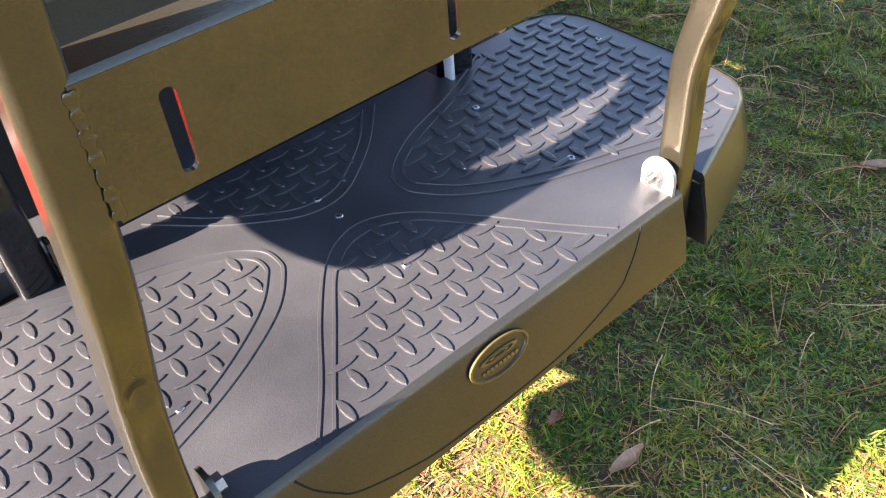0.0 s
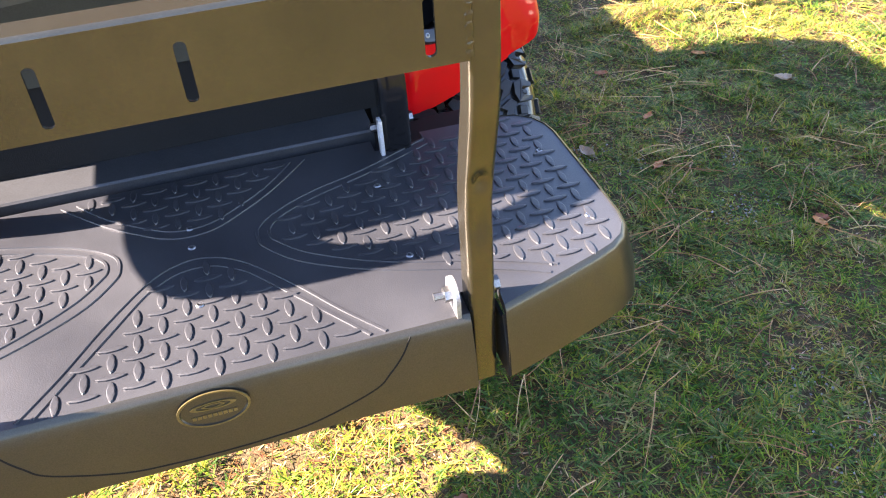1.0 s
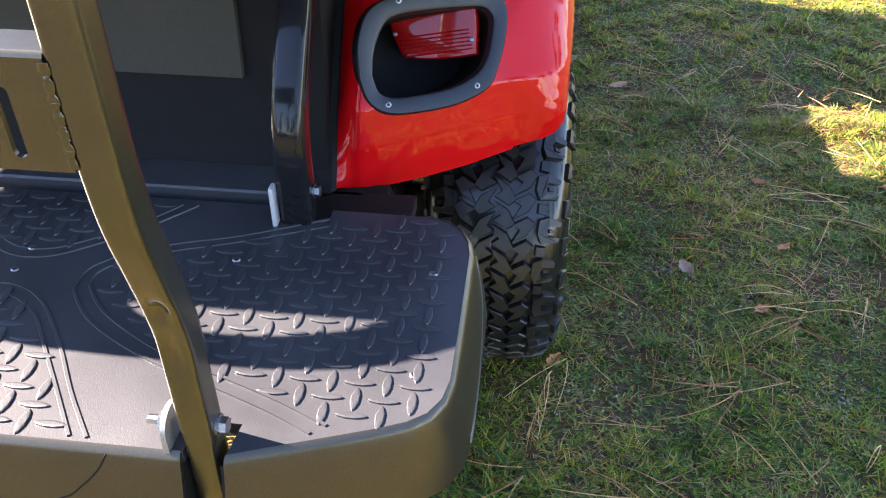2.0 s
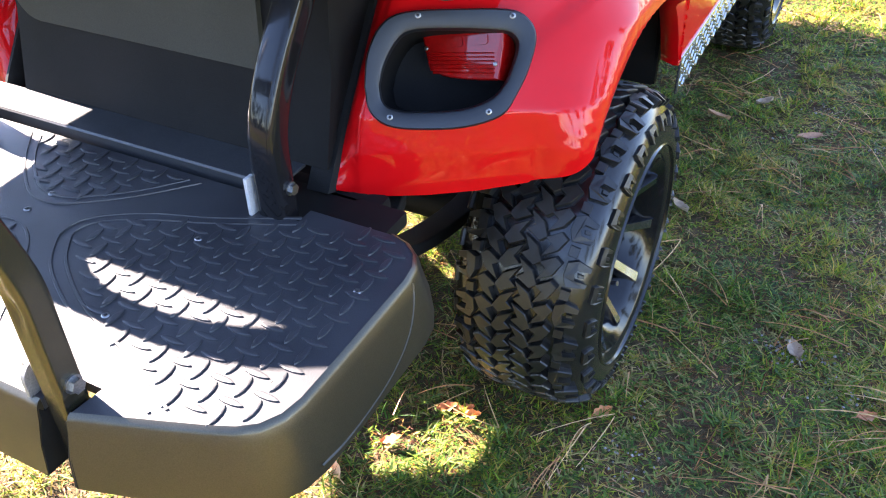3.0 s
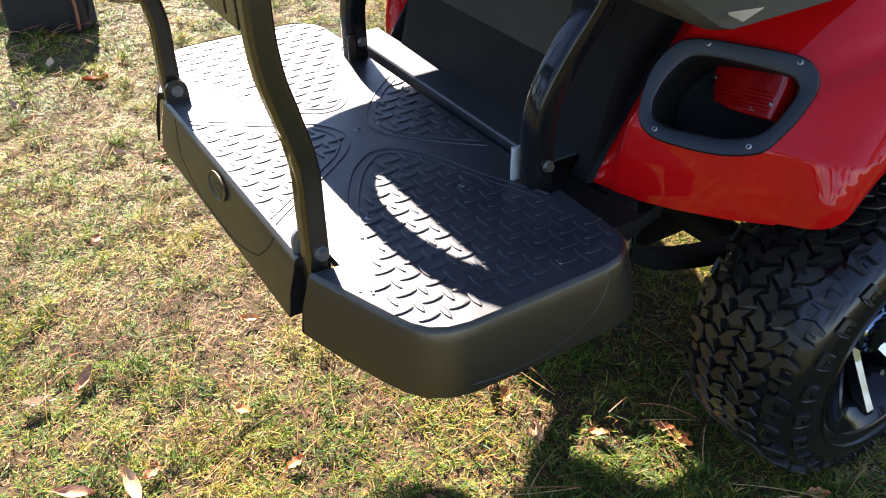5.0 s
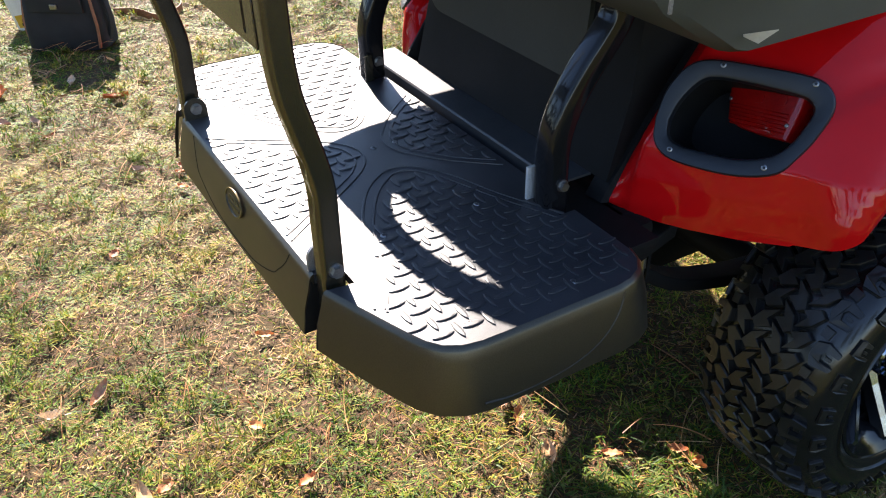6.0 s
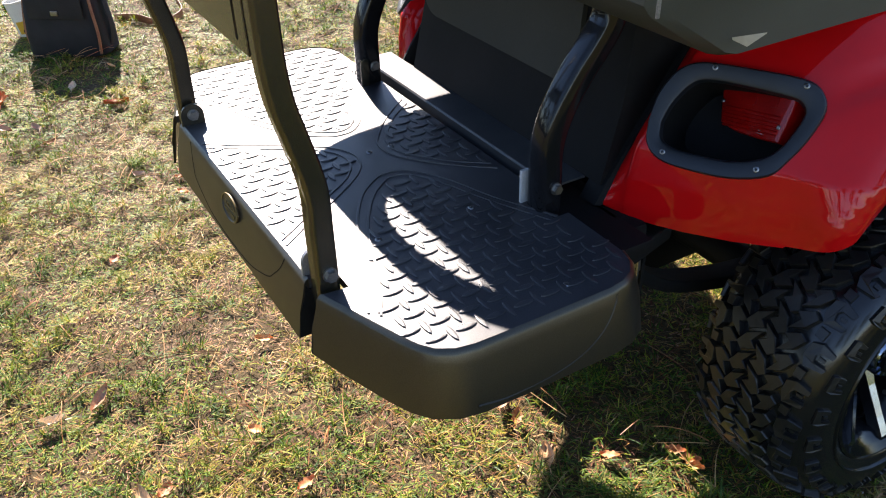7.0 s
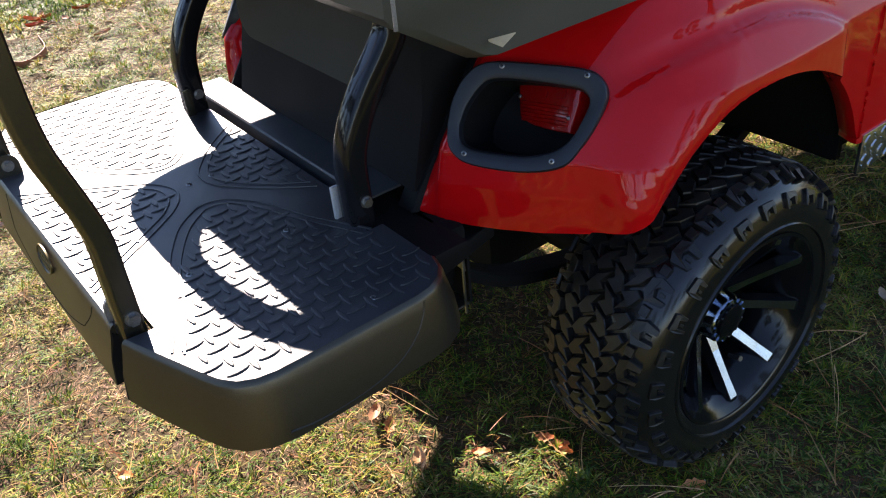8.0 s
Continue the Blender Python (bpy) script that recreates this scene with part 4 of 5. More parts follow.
# wheels
def build_wheel(place, flip):
    """The outer side looks to +x; flip turns it."""
    turn = Matrix.Translation(place) @ (Matrix.Rotation(math.pi, 4, "Z") if flip else Matrix())
    rim_r, half = 0.178, 0.125
    prof = [(-0.118, 0.184), (-0.112, 0.186), (-0.104, 0.178), (-0.08, 0.160), (0.02, 0.150), (0.085, 0.158), (0.104, 0.176), (0.110, 0.184), (0.116, 0.186), (0.117, 0.180), (0.108, 0.170), (0.092, 0.154), (0.03, 0.140), (-0.08, 0.145), (-0.11, 0.172), (-0.118, 0.184)]
    bm = lathe(prof, 48)
    back = lathe([(0.010, 0.146), (0.002, 0.10), (0.004, 0.04), (0.045, 0.036), (0.045, 0.0005)], 36)
    tmp = bpy.data.meshes.new("tmp")
    back.to_mesh(tmp), back.free()
    bm.from_mesh(tmp)
    bpy.data.meshes.remove(tmp)
    rim = part("wheel", bm, GLOSS_BLACK, cart, "gloss black alloy wheel with machined spokes")
    rim.matrix_local = turn
    shoulder = [(0.0, 0.2860), (0.05, 0.2855), (0.078, 0.2825), (0.095, 0.2760), (0.107, 0.2670), (0.116, 0.2550), (0.122, 0.2400), (0.1245, 0.222), (0.1235, 0.208)]
    edge = [(0.1265, 0.2065), (0.1265, 0.2045), (0.1215, 0.2030), (0.118, 0.190), (0.112, 0.183), (0.104, 0.179)]
    half_line = shoulder + edge
    prof = [(-x, r) for x, r in reversed(half_line)] + half_line[1:]
    bm = lathe(prof, 72)
    part("tyre", bm, SIDEWALL, rim, "black all-terrain tyre with a smooth glossy sidewall")
    bm = bmesh.new()
    reach = [0.0]
    for (x, r), (p, q) in zip(shoulder, shoulder[1:]):
        reach.append(reach[-1] + math.hypot(p - x, q - r))

    def skin(q, high):
        """A point x, r of the carcass at the way q from the middle of the tread, raised by high."""
        s, q = (1 if q >= 0 else -1), min(abs(q), reach[-1] - 0.0001)
        k = next(i for i in range(len(reach) - 1) if q <= reach[i + 1])
        t = (q - reach[k]) / (reach[k + 1] - reach[k])
        turn_of = lambda i: math.atan2(shoulder[max(i - 1, 0)][1] - shoulder[min(i + 1, len(shoulder) - 1)][1], shoulder[min(i + 1, len(shoulder) - 1)][0] - shoulder[max(i - 1, 0)][0]) if i else 0.0
        n = turn_of(k) * (1 - t) + turn_of(k + 1) * t
        x = shoulder[k][0] + (shoulder[k + 1][0] - shoulder[k][0]) * t
        r = shoulder[k][1] + (shoulder[k + 1][1] - shoulder[k][1]) * t
        return s * (x + high * math.sin(n)), r + high * math.cos(n)

    def block(outline, depth, pitch, soft=0.0016):
        cs, cq = sum(p for p, q in outline) / len(outline), sum(q for p, q in outline) / len(outline)
        rings = []
        for high, give in ((-0.004, -0.0008), (depth * 0.8, 0.0), (depth, soft)):
            ring = []
            for p, q in outline:
                d = max(0.001, math.hypot(p - cs, q - cq))
                x, r = skin(q - (q - cq) / d * give, high)
                a = (p - (p - cs) / d * give) / 0.286 + pitch
                ring.append((x, r * math.cos(a), r * math.sin(a)))
            rings.append(ring)
        loft(rings, bm=bm)

    def zigzag(q, wide, long, bent, slant, s):
        """A six-sided block whose sides bend like a chevron and whose ends slant."""
        pts = [(-long / 2, -wide / 2 - bent), (0.0, -wide / 2 + bent), (long / 2, -wide / 2 - bent), (long / 2, wide / 2 - bent), (0.0, wide / 2 + bent), (-long / 2, wide / 2 - bent)]
        return [(p + slant * b, s * (q + b)) for p, b in pts]

    def ring_of(count, shift):
        for k in range(count):
            for s in (1, -1):
                yield k, s, 2 * math.pi * (k + (0.45 if s < 0 else 0) + shift) / count

    long = 2 * math.pi * 0.286 / 48
    for k, s, a in ring_of(48, 0.0):
        block(zigzag(0.0165, 0.0245, long - 0.0065, 0.0058, 0.55, s), 0.0125, a)
    for k, s, a in ring_of(48, 0.42):
        block(zigzag(0.0480, 0.0235, long - 0.0075, 0.0058, -0.55, s), 0.0125, a)
    for k, s, a in ring_of(26, 0.1):
        # horseshoe blocks before the shoulder, with a pocket open to the outside
        c = 0.0030 * (1 if k % 2 else -1)
        m = lambda pts: [(p * 1.15, s * (q + c)) for p, q in pts]
        block(m([(-0.0150, 0.0690), (0.0040, 0.0665), (0.0180, 0.0730), (0.0170, 0.0990), (0.0110, 0.1020), (0.0090, 0.0830), (-0.0020, 0.0800), (-0.0080, 0.0850), (-0.0060, 0.1030), (-0.0130, 0.1040), (-0.0200, 0.0840)]), 0.0115, a, 0.0010)
        block(m([(-0.0015, 0.0870), (0.0040, 0.0880), (0.0045, 0.0970), (0.0000, 0.0970)]), 0.0045, a, 0.0006)
    for k, s, a in ring_of(26, 0.6):
        # a low wedge between the horseshoes and hooked lugs on the smooth shoulder
        m = lambda pts: [(p * 1.1, s * q) for p, q in pts]
        block(m([(-0.0080, 0.0700), (0.0070, 0.0690), (0.0090, 0.0830), (-0.0060, 0.0850)]), 0.0085, a, 0.0010)
        block(m([(-0.0150, 0.1200), (0.0120, 0.1180), (0.0150, 0.1270), (0.0130, 0.1440), (0.0080, 0.1450), (0.0085, 0.1290), (-0.0080, 0.1270), (-0.0095, 0.1400), (-0.0145, 0.1410), (-0.0170, 0.1280)]), 0.0055, a, 0.0008)
        block(m([(-0.0020, 0.1340), (0.0030, 0.1340), (0.0035, 0.1410), (-0.0015, 0.1410)]), 0.0025, a, 0.0005)
    part("tread_block", bm, RUBBER, rim, "black zigzag tread blocks", smooth=False)["kind"] = "stuff"
    for k in range(9):
        a = radians(-92 + 40 * k)
        d, c = Vector((0, math.cos(a), math.sin(a))), Vector((0, -math.sin(a), math.cos(a)))
        X = Vector((1, 0, 0))
        rings = []
        for r, x, w, t in ((0.036, 0.030, 0.012, 0.02), (0.08, 0.055, 0.0085, 0.018), (0.13, 0.087, 0.0080, 0.02), (0.160, 0.107, 0.0090, 0.022), (0.169, 0.107, 0.0085, 0.02)):
            rings.append([d * r + X * x + c * w, d * r + X * x - c * w, d * r + X * (x - t) - c * (w + 0.006), d * r + X * (x - t) + c * (w + 0.006)])
        body = loft([[p - X * 0.0015 for p in ring] for ring in rings])
        spoke = part("spoke", body, GLOSS_BLACK, rim)
        rings = [[ring[0], ring[1], ring[1] - X * 0.003, ring[0] - X * 0.003] for ring in rings]
        spoke_face = part("spoke_face", loft(rings), ALLOY, rim, "bright machined spoke face", smooth=False)
    bm = lathe([(0.040, 0.046), (0.066, 0.046), (0.072, 0.042), (0.072, 0.034)], 28)
    for k in range(14):
        a = 2 * math.pi * k / 14
        add_box(bm, 0.066, 0.0745, 0.0345, 0.0425, -0.004, 0.004, turn=Matrix.Rotation(a, 4, "X"))
    part("hub_ring", bm, ALLOY, rim, "bright notched hub ring")
    part("centre_cap", lathe([(0.060, 0.034), (0.078, 0.032), (0.080, 0.026), (0.078, 0.0005)], 24), GLOSS_BLACK, rim)
    bm = bmesh.new()
    disc(bm, (0.060, 0.036, -0.112), 0.0042, 0.022, (1, -0.1, 0.35), 8)
    disc(bm, (0.080, 0.034, -0.105), 0.0055, 0.006, (1, -0.1, 0.35), 8)
    part("valve_stem", bm, ZINC, rim, "rubber valve stem with a bright cap")
    return rim


AXLE_Y, TYRE_R = 0.89, 0.300
build_wheel((0.527, AXLE_Y, TYRE_R), False)
build_wheel(mirror((0.527, AXLE_Y, TYRE_R)), True)
build_wheel((0.50, 2.66, TYRE_R), False)
build_wheel(mirror((0.50, 2.66, TYRE_R)), True)

# underbody: rails, axle, springs, brackets, wheel wells
for x in (-0.22, 0.22):
    part("frame_rail", box(x - 0.03, x + 0.03, 0.36, 2.9, 0.50, 0.575, 0.006), WELL, cart)
part("rear_axle", tube([(-0.45, AXLE_Y, TYRE_R), (0.0, AXLE_Y, TYRE_R), (0.45, AXLE_Y, TYRE_R)], rounded(0.07, 0.07, 0.034), Vector((0, 0, 1))), WELL, cart)
part("differential", box(-0.16, 0.10, AXLE_Y - 0.13, AXLE_Y + 0.13, TYRE_R - 0.11, TYRE_R + 0.14, 0.05), WELL, cart)
for x in (-0.33, 0.33):
    part("leaf_spring", tube(spline([(x, 0.47, 0.50), (x, 0.62, 0.40), (x, AXLE_Y, 0.345), (x, 1.15, 0.40), (x, 1.30, 0.47)], 5), rounded(0.05, 0.024, 0.004)), WELL, cart)
    part("spring_shackle", box(x - 0.03, x + 0.03, 0.44, 0.475, 0.47, 0.60, 0.006), WELL, cart)
for x in (0.40, -0.41):
    part("deck_bracket", tube([(x, 0.30, 0.585), (x, 0.42, 0.565), (x - 0.05, 0.55, 0.545)], rounded(0.04, 0.030, 0.004)), WELL, cart)
part("bumper_beam", box(-0.40, 0.39, 0.445, 0.485, 0.545, 0.598, 0.012), WELL, cart)
# Added plate, never seen, that keeps sun from leaking behind the deck
part("sun_block_plate", box(-0.44, 0.43, 0.30, 0.455, 0.578, 0.600, 0.004), WELL, cart)
for s in (1, -1):
    xs = sorted((s * 0.30 + MID, s * 0.56 + MID))
    liner = [(0.655, 0.735), (0.70, 0.765), (0.78, 0.795), (0.90, 0.805), (1.03, 0.79), (1.13, 0.745), (1.20, 0.67), (1.235, 0.56), (1.245, 0.46)]
    arc = spline([(y, z, 0) for y, z in liner], 3)
    bm = loft([[(x, p.x + dy, p.y + dz) for x, dy, dz in ((s * 0.30 + MID, 0, 0), (s * 0.555 + MID, 0, 0), (s * 0.555 + MID, 0, 0.006), (s * 0.30 + MID, 0, 0.006))] for p in arc])
    part("wheel_well", bm, WELL, cart)
    inner = s * 0.288 + MID
    part("inner_well", box(inner - 0.008, inner + 0.008, 0.56, 1.26, 0.54, 0.80), WELL, cart)
    part("well_front", box(xs[0], xs[1], 1.25, 1.265, 0.46, 0.78), WELL, cart)
bm = bmesh.new()
add_box(bm, 0.335, 0.340, 0.440, 0.486, 0.448, 0.560, 0.001)
add_box(bm, 0.340, 0.390, 0.480, 0.486, 0.448, 0.560, 0.001)
hanger = part("hanger_bracket", bm, WELL, cart, "folded black hanger bracket under the footplate", smooth=False)
part("bracket_foot", box(0.337, 0.388, 0.441, 0.480, 0.443, 0.447, 0.001), ZINC, hanger, "bare steel foot plate")
part("bracket_edge", box(0.387, 0.391, 0.470, 0.474, 0.430, 0.552, 0.001), ZINC, hanger, "thin bare steel edge")
bm = loft([[(x, y + d, z) for x, y, z in ((0.352, 0.466, 0.545), (0.392, 0.470, 0.552), (0.390, 0.474, 0.512), (0.374, 0.470, 0.520))] for d in (0.0, 0.003)])
part("gusset", bm, ZINC, hanger, "small bare steel gusset plate", smooth=False)
part("floor_pan", box(-0.55, 0.54, 1.26, 2.9, 0.47, 0.51), DULL_BLACK, cart)


def build_rocker(x, s):
    rocker = part("rocker_panel", box(min(x, x + 0.006 * s), max(x, x + 0.006 * s), 1.235, 2.30, 0.455, 0.535, 0.001), CHROME_PLATE, cart, "bright diamond plate rocker panel")
    bm = bmesh.new()
    for i in range(38):
        for j in range(4):
            y, z = 1.25 + i * 0.0275, 0.465 + j * 0.019
            a = radians(45 if (i + j) % 2 else -45)
            lug = [(0.010 * math.cos(t), 0.0032 * math.sin(t)) for t in [2 * math.pi * k / 8 for k in range(8)]]
            turned = [(u * math.cos(a) - v * math.sin(a), u * math.sin(a) + v * math.cos(a)) for u, v in lug]
            outer = x + 0.006 * s if s > 0 else x - 0.006
            loft([[(outer - 0.0005 * s, y + u, z + v) for u, v in turned], [(outer + 0.0022 * s, y + u * 0.8, z + v * 0.8) for u, v in turned]], bm=bm)
    part("plate_lug", bm, CHROME_PLATE, rocker, smooth=False)


build_rocker(0.600, 1)
build_rocker(-0.610, -1)
part("lower_body", box(-0.605, 0.595, 1.27, 2.30, 0.535, 0.56, 0.004), RED, cart)
part("front_body", box(-0.50, 0.49, 2.25, 3.05, 0.50, 1.0, 0.12), RED, cart)
# Unseen seats and roof, added to throw shade on the lawn beside the cart
part("unseen_front_seat", box(-0.55, 0.54, 0.95, 1.50, 0.80, 1.02, 0.05), GREY_PANEL, cart)
part("unseen_front_seat_back", box(-0.52, 0.51, 0.82, 0.92, 1.0, 1.45, 0.04), GREY_PANEL, cart)
part("shade_canopy", box(-0.58, 0.57, 0.15, 2.35, 1.92, 1.98, 0.03), PLASTIC, cart)
for x, y in ((-0.50, 0.72), (0.49, 0.72), (-0.50, 2.25), (0.49, 2.25)):
    part("shade_canopy_strut", tube([(x, y, 0.9), (x, y, 1.4), (x, y, 1.93)], rounded(0.03, 0.03, 0.01)), STEEL_BLACK, cart)


# ---- far woods ----
def build_woods():
    """An unseen backdrop for reflections: uneven pines round the lawn, tapered trunks with ragged clumps, over a low
    line of scrub.
    """
    rnd = random.Random(4)
    bm = bmesh.new()
    ball = bmesh.new()
    bmesh.ops.create_icosphere(ball, subdivisions=1, radius=1)
    verts, faces = [v.co.copy() for v in ball.verts], [[v.index for v in f.verts] for f in ball.faces]
    ball.free()

    def clump(place, wide, tall):
        made = [bm.verts.new((place[0] + v.x * wide * rnd.uniform(0.6, 1.3), place[1] + v.y * wide * rnd.uniform(0.6, 1.3), place[2] + v.z * tall * rnd.uniform(0.5, 1.3))) for v in verts]
        for f in faces:
            bm.faces.new([made[k] for k in f])

    for k in range(210):
        a, far = 2 * math.pi * k / 210 + rnd.uniform(-0.02, 0.02), rnd.uniform(22, 38)
        open_side = max(0.0, math.cos(a - 0.35)) ** 0.5
        far *= 1 + 2.0 * open_side
        clump((far * math.cos(a), far * math.sin(a), 0.5), rnd.uniform(0.8, 1.8), rnd.uniform(0.9, 2.6))
    for k in range(95):
        a, far, tall = 2 * math.pi * k / 95 + rnd.uniform(-0.05, 0.05), rnd.uniform(22, 40), rnd.uniform(5, 11)
        far *= 1 + 2.2 * max(0.0, math.cos(a - 0.35)) ** 0.5
        x, y = far * math.cos(a), far * math.sin(a)
        loft([[(x + r * math.cos(t), y + r * math.sin(t), z) for t in [math.pi / 3 * i for i in range(6)]] for r, z in ((0.22, -0.3), (0.16, tall * 0.5), (0.05, tall))], bm=bm)
        for i in range(9):
            h = tall * rnd.uniform(0.35, 1.0)
            clump((x + rnd.uniform(-1.3, 1.3), y + rnd.uniform(-1.3, 1.3), h), rnd.uniform(0.4, 1.0), rnd.uniform(0.25, 0.7))
    for k in range(9):                                    # a few nearer trees with broad uneven crowns, added for the red paint to mirror
        a, far, tall = radians(-80 + 15 * k + rnd.uniform(-5, 5)), rnd.uniform(24, 34), rnd.uniform(9, 15)
        x, y = far * math.cos(a), far * math.sin(a)
        loft([[(x + r * math.cos(t), y + r * math.sin(t), z) for t in [math.pi / 3 * i for i in range(6)]] for r, z in ((0.26, -0.3), (0.18, tall * 0.5), (0.05, tall))], bm=bm)
        for i in range(70):
            h = tall * rnd.uniform(0.4, 1.0)
            reach, t = 3.2 * math.sin(math.pi * min(1.0, (h / tall - 0.3) / 0.75)) * rnd.uniform(0.1, 1.0), rnd.uniform(0, 6.28)
            clump((x + reach * math.cos(t), y + reach * math.sin(t), h), rnd.uniform(0.3, 0.8), rnd.uniform(0.25, 0.6))
    tagged(part("backdrop", bm, WOODS, smooth=False), "unseen uneven line of pine woods far round the lawn", "woods", kind="structure")


build_woods()


# ---- things on the lawn ----
def leaf_mesh(name, length, width, curl, lobes, seed, material):
    rnd = random.Random(seed)
    bm = bmesh.new()
    steps, across = 9, 5
    rows = []
    for i in range(steps + 1):
        t = i / steps
        half = width / 2 * math.sin(math.pi * min(1, t * 0.96 + 0.03)) ** 0.8 * (1 + lobes * math.sin(t * 19 + seed))
        row = []
        for j in range(across):
            u = j / (across - 1) * 2 - 1
            z = curl * length * (abs(u) ** 1.5 * 0.5 + (t - 0.4) ** 2 * 0.9) + rnd.uniform(-0.001, 0.001)
            row.append(bm.verts.new(((t - 0.5) * length, u * half, z)))
        rows.append(row)
    for a, b in zip(rows, rows[1:]):
        for j in range(across - 1):
            bm.faces.new((a[j], a[j + 1], b[j + 1], b[j]))
    stem = [bm.verts.new((length * (-0.5 - d), w, 0.003)) for d, w in ((0.0, 0.001), (0.25, 0.0008), (0.25, -0.0008), (0.0, -0.001))]
    bm.faces.new(stem)
    mesh = bpy.data.meshes.new(name)
    bm.to_mesh(mesh)
    bm.free()
    mesh.materials.append(material)
    for p in mesh.polygons:
        p.use_smooth = True
    return mesh


LEAVES = [leaf_mesh("fallen_leaf", 0.070, 0.026, 0.30, 0.0, 1, LEAF), leaf_mesh("fallen_leaf", 0.050, 0.030, 0.45, 0.10, 2, PALE_LEAF),
          leaf_mesh("fallen_leaf", 0.042, 0.023, 0.25, 0.25, 3, RUSSET_LEAF), leaf_mesh("fallen_leaf", 0.085, 0.028, 0.20, 0.0, 4, LEAF),
          leaf_mesh("fallen_leaf", 0.090, 0.048, 0.30, 0.22, 5, ORANGE_LEAF)]
WHERE = [(-0.079, -0.38, 3), (-0.039, -0.287, 3), (0.302, 0.161, 2), (-0.378, -0.294, 0), (-0.357, -0.396, 1), (-1.267, 0.143, 2), (-1.342, 0.036, 1),
         (-1.951, 0.107, 4), (-0.382, 0.079, 2), (-0.107, -0.041, 2), (0.077, -0.008, 2), (0.102, 0.424, 0), (0.146, 0.429, 2), (-2.21, 0.0, 1),
         (-2.364, 0.178, 2), (-0.913, -0.143, 2), (0.331, 0.52, 2), (0.418, 0.649, 2), (0.268, 0.416, 0), (-1.166, 0.12, 2), (-1.752, -0.271, 1),
         (-1.891, -0.186, 1), (-1.756, -0.162, 2), (-1.967, -0.286, 3), (-2.28, -0.245, 2), (-1.40, 0.26, 2), (-2.532, 1.264, 1), (-0.051, -0.246, 2),
         (-3.448, 0.768, 3), (-3.28, 0.846, 3), (0.609, 1.493, 1), (0.954, 1.083, 1), (1.195, 1.198, 2), (1.356, 0.632, 2), (1.655, 2.093, 0),
         (1.66, 1.244, 1), (1.189, 1.494, 2), (1.522, 1.49, 2), (1.327, 0.131, 3), (0.324, 0.023, 0), (0.584, 2.035, 0),
         (0.694, 2.181, 1), (0.846, 2.027, 3), (0.655, 0.758, 2), (0.387, 0.639, 2), (0.432, 0.643, 2), (-2.9, 0.9, 3), (-2.6, 0.55, 2), (-3.1, 1.4, 1), (-3.39, 0.784, 4), (-3.41, 0.715, 4), (-3.396, 0.962, 4), (-2.241, -0.251, 4), (-3.30, 0.70, 4),
         (-3.30, 0.74, 3), (-3.12, 0.86, 2), (-3.5, 0.69, 2), (-1.30, 0.16, 2), (1.34, 0.621, 2), (1.10, 0.963, 2)]
LEAF_LABELS = ["curled tan leaf lying on the lawn", "crumpled pale brown leaf on the lawn", "small russet leaf on the lawn", "long orange-brown leaf on the lawn", "bright orange lobed leaf on the lawn"]
spin = random.Random(9)
for x, y, kind in WHERE:
    leaf = new("fallen_leaf", LEAVES[kind])
    leaf.matrix_world = pose(x, y, ground_height(x, y) + 0.016, spin.uniform(-14, 14), spin.uniform(-12, 12), spin.uniform(0, 360))
    tagged(leaf, LEAF_LABELS[kind], "leaf", "fallen leaves")


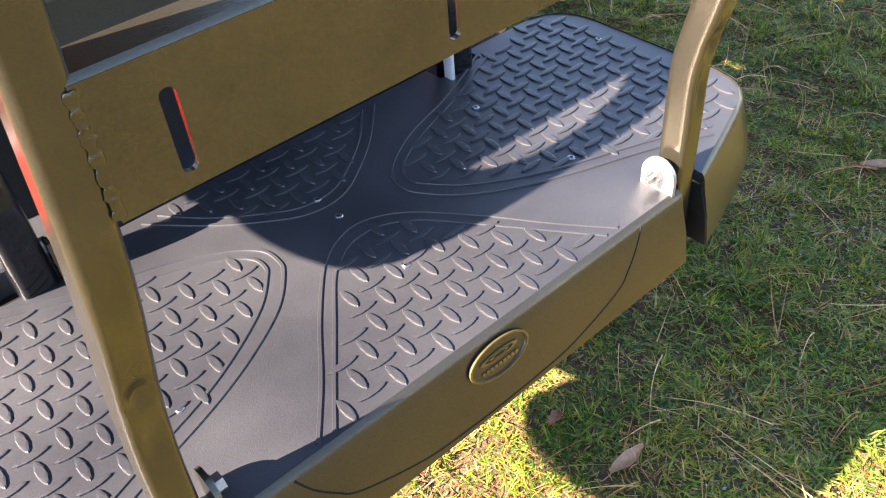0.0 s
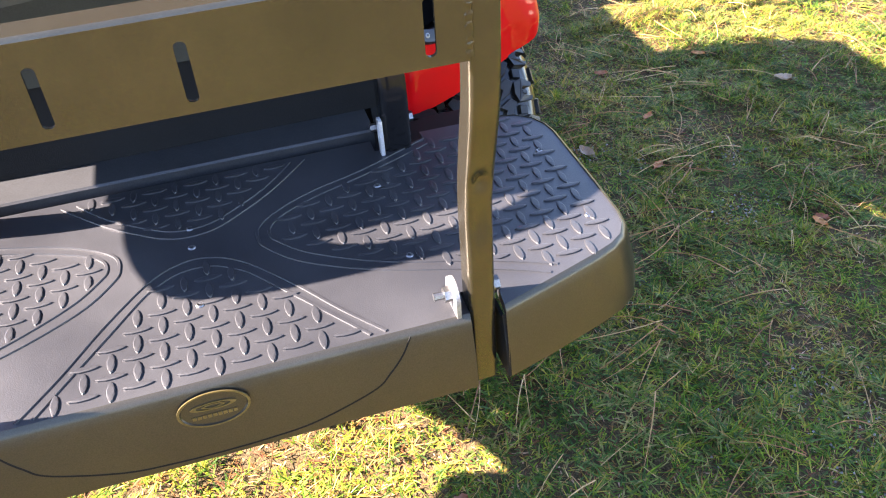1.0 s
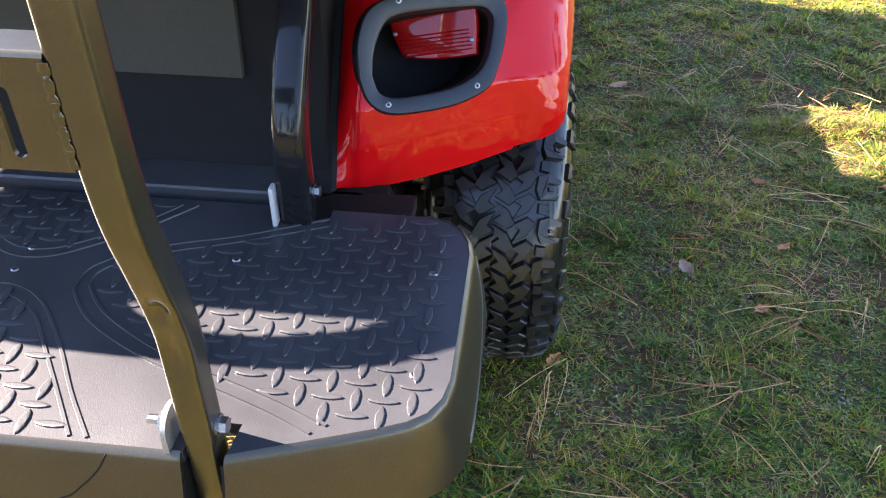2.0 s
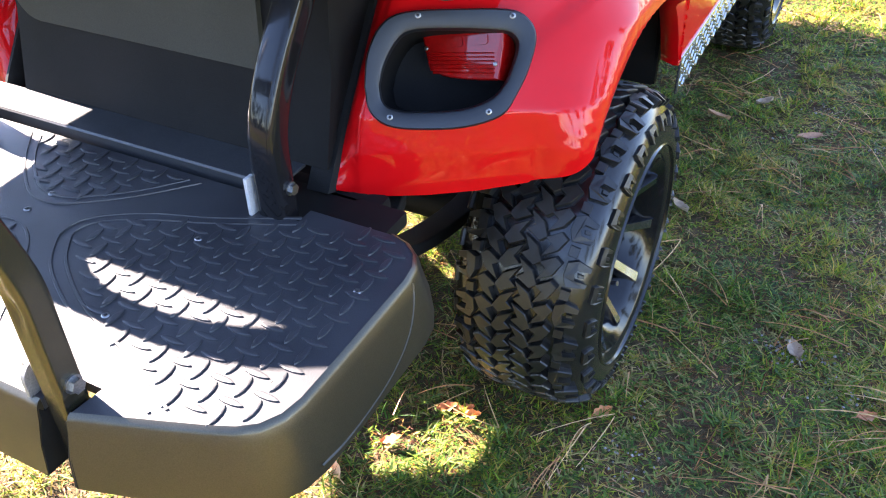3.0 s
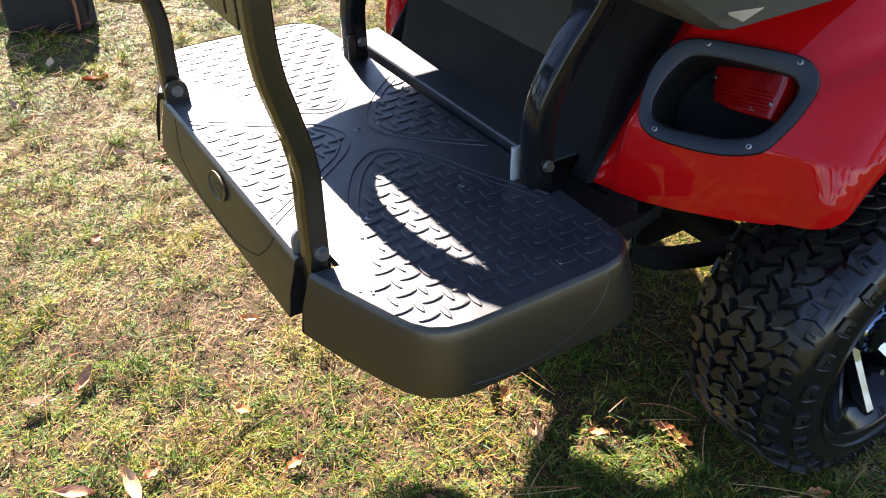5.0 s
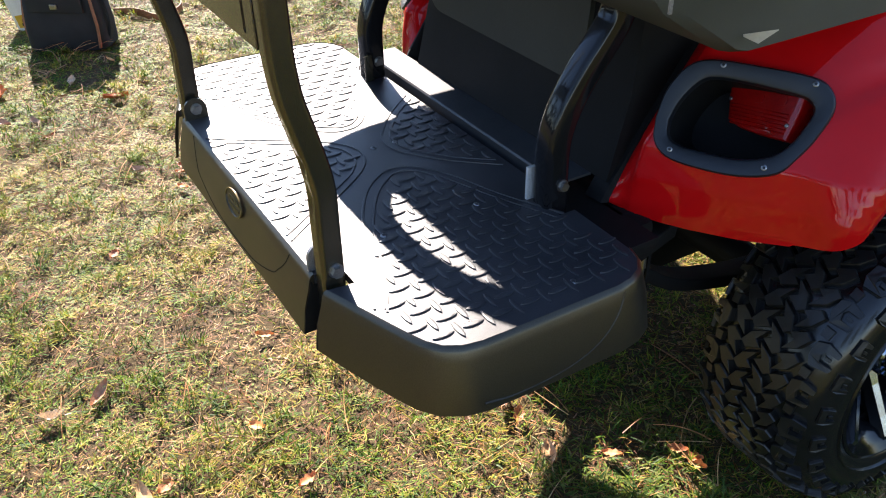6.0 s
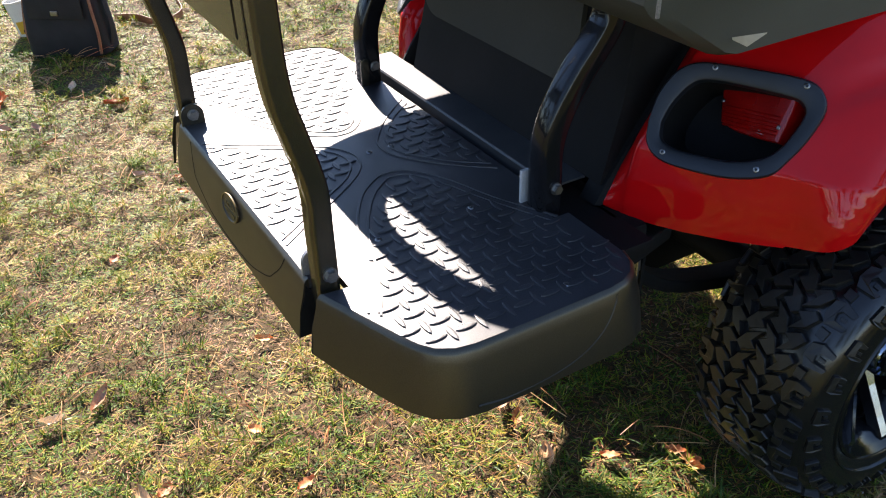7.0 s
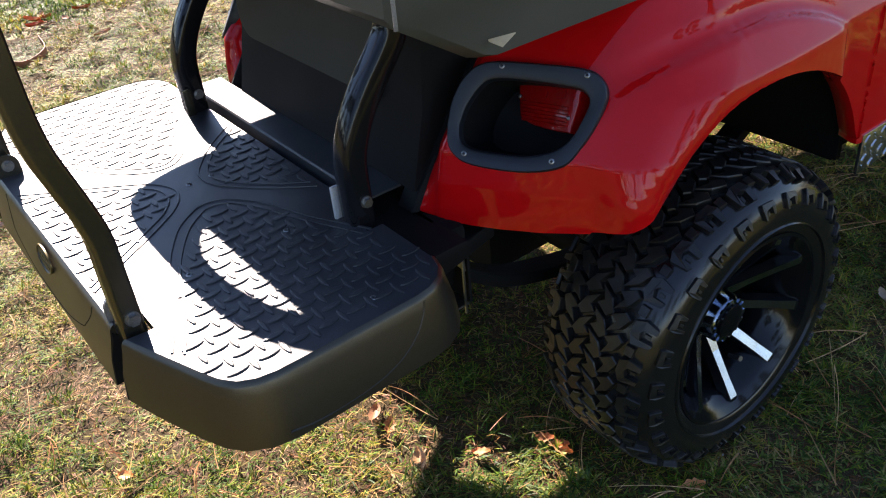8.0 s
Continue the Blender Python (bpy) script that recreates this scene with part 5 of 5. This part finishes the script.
def build_bag():
    bag = tagged(new("tote_bag"), "black canvas bag standing on the lawn", "bag")
    bag.matrix_world = pose(-2.66, 0.10, 0.004, 0, 0, 52)
    section = rounded(0.34, 0.16, 0.045, 5)
    rings = []
    for z, sx, sy in ((0.0, 0.94, 0.94), (0.012, 1.0, 1.0), (0.10, 1.0, 1.02), (0.20, 0.95, 0.9), (0.28, 0.88, 0.7), (0.33, 0.82, 0.45)):
        rings.append([(x * sx, y * sy + 0.01 * math.sin(9 * x), z + 0.006 * math.sin(14 * x)) for x, y in section])
    part("bag_body", loft(rings), CLOTH, bag)
    part("flap", box(-0.12, 0.12, -0.090, -0.082, 0.17, 0.31, 0.004), CLOTH, bag)
    for side in (-1, 1):
        line = spline([(side * 0.150, -0.070, 0.02), (side * 0.158, -0.072, 0.11), (side * 0.148, -0.064, 0.20), (side * 0.135, -0.045, 0.30)], 5)
        part("side_piping", tube(line, rounded(0.012, 0.012, 0.005, 2), Vector((0, 1, 0))), STRAP, bag, "brown leather piping")
    part("buckle", box(-0.015, 0.015, -0.096, -0.090, 0.185, 0.205, 0.002), ZINC, bag, "small metal buckle")
    part("side_strap", tube(spline([(0.165, 0.0, 0.03), (0.185, 0.0, 0.12), (0.17, 0.0, 0.25)], 6), rounded(0.03, 0.006, 0.002), Vector((0, 1, 0))), CLOTH, bag)


build_bag()


def build_cup():
    cup = tagged(new("paper_cup"), "white paper cup with yellow print on the lawn", "cup")
    cup.matrix_world = pose(-3.01, -0.045, 0.008, 5, -4, 20)
    rings = [[(r * math.cos(2 * math.pi * k / 28), r * math.sin(2 * math.pi * k / 28), z) for k in range(28)]
             for r, z in ((0.034, 0.0), (0.046, 0.15), (0.049, 0.152), (0.049, 0.158), (0.044, 0.158), (0.043, 0.14))]
    part("cup_wall", loft(rings, cap=True), PAPER, cup)
    rings = [[(r * math.cos(a), r * math.sin(a), z) for a in [math.radians(-70 + 10 * k) for k in range(15)]] for r, z in ((0.0352, 0.012), (0.0400, 0.07))]
    part("print", loft(rings, close_ring=False), YELLOW, cup, "yellow printed band")
    for k in range(6):                              # dark bars of unreadable lettering that climb round the side
        low, high, t = 0.020 + 0.017 * k, 0.034 + 0.017 * k, -0.75 + 0.16 * k
        wall = lambda a, z: ((0.0349 + z * 0.08) * math.cos(a), (0.0349 + z * 0.08) * math.sin(a), z)
        rings = [[wall(t + d + 0.10 * w, z) for w, z in ((0, low), (1, high))] for d in (0.0, 0.06, 0.12)]
        part("print_bar", loft(rings, close_ring=False), CLOTH, cup, "dark printed bar")


build_cup()
strap = part("leather_strap", tube(spline([(-3.00, 0.34, 0.012), (-2.88, 0.42, 0.03), (-2.79, 0.50, 0.012), (-2.87, 0.62, 0.02), (-3.12, 0.66, 0.015)], 6), rounded(0.035, 0.004, 0.0015), Vector((0, 0, 1))), STRAP)
tagged(strap, "loose tan leather strap beside the bag", "strap")
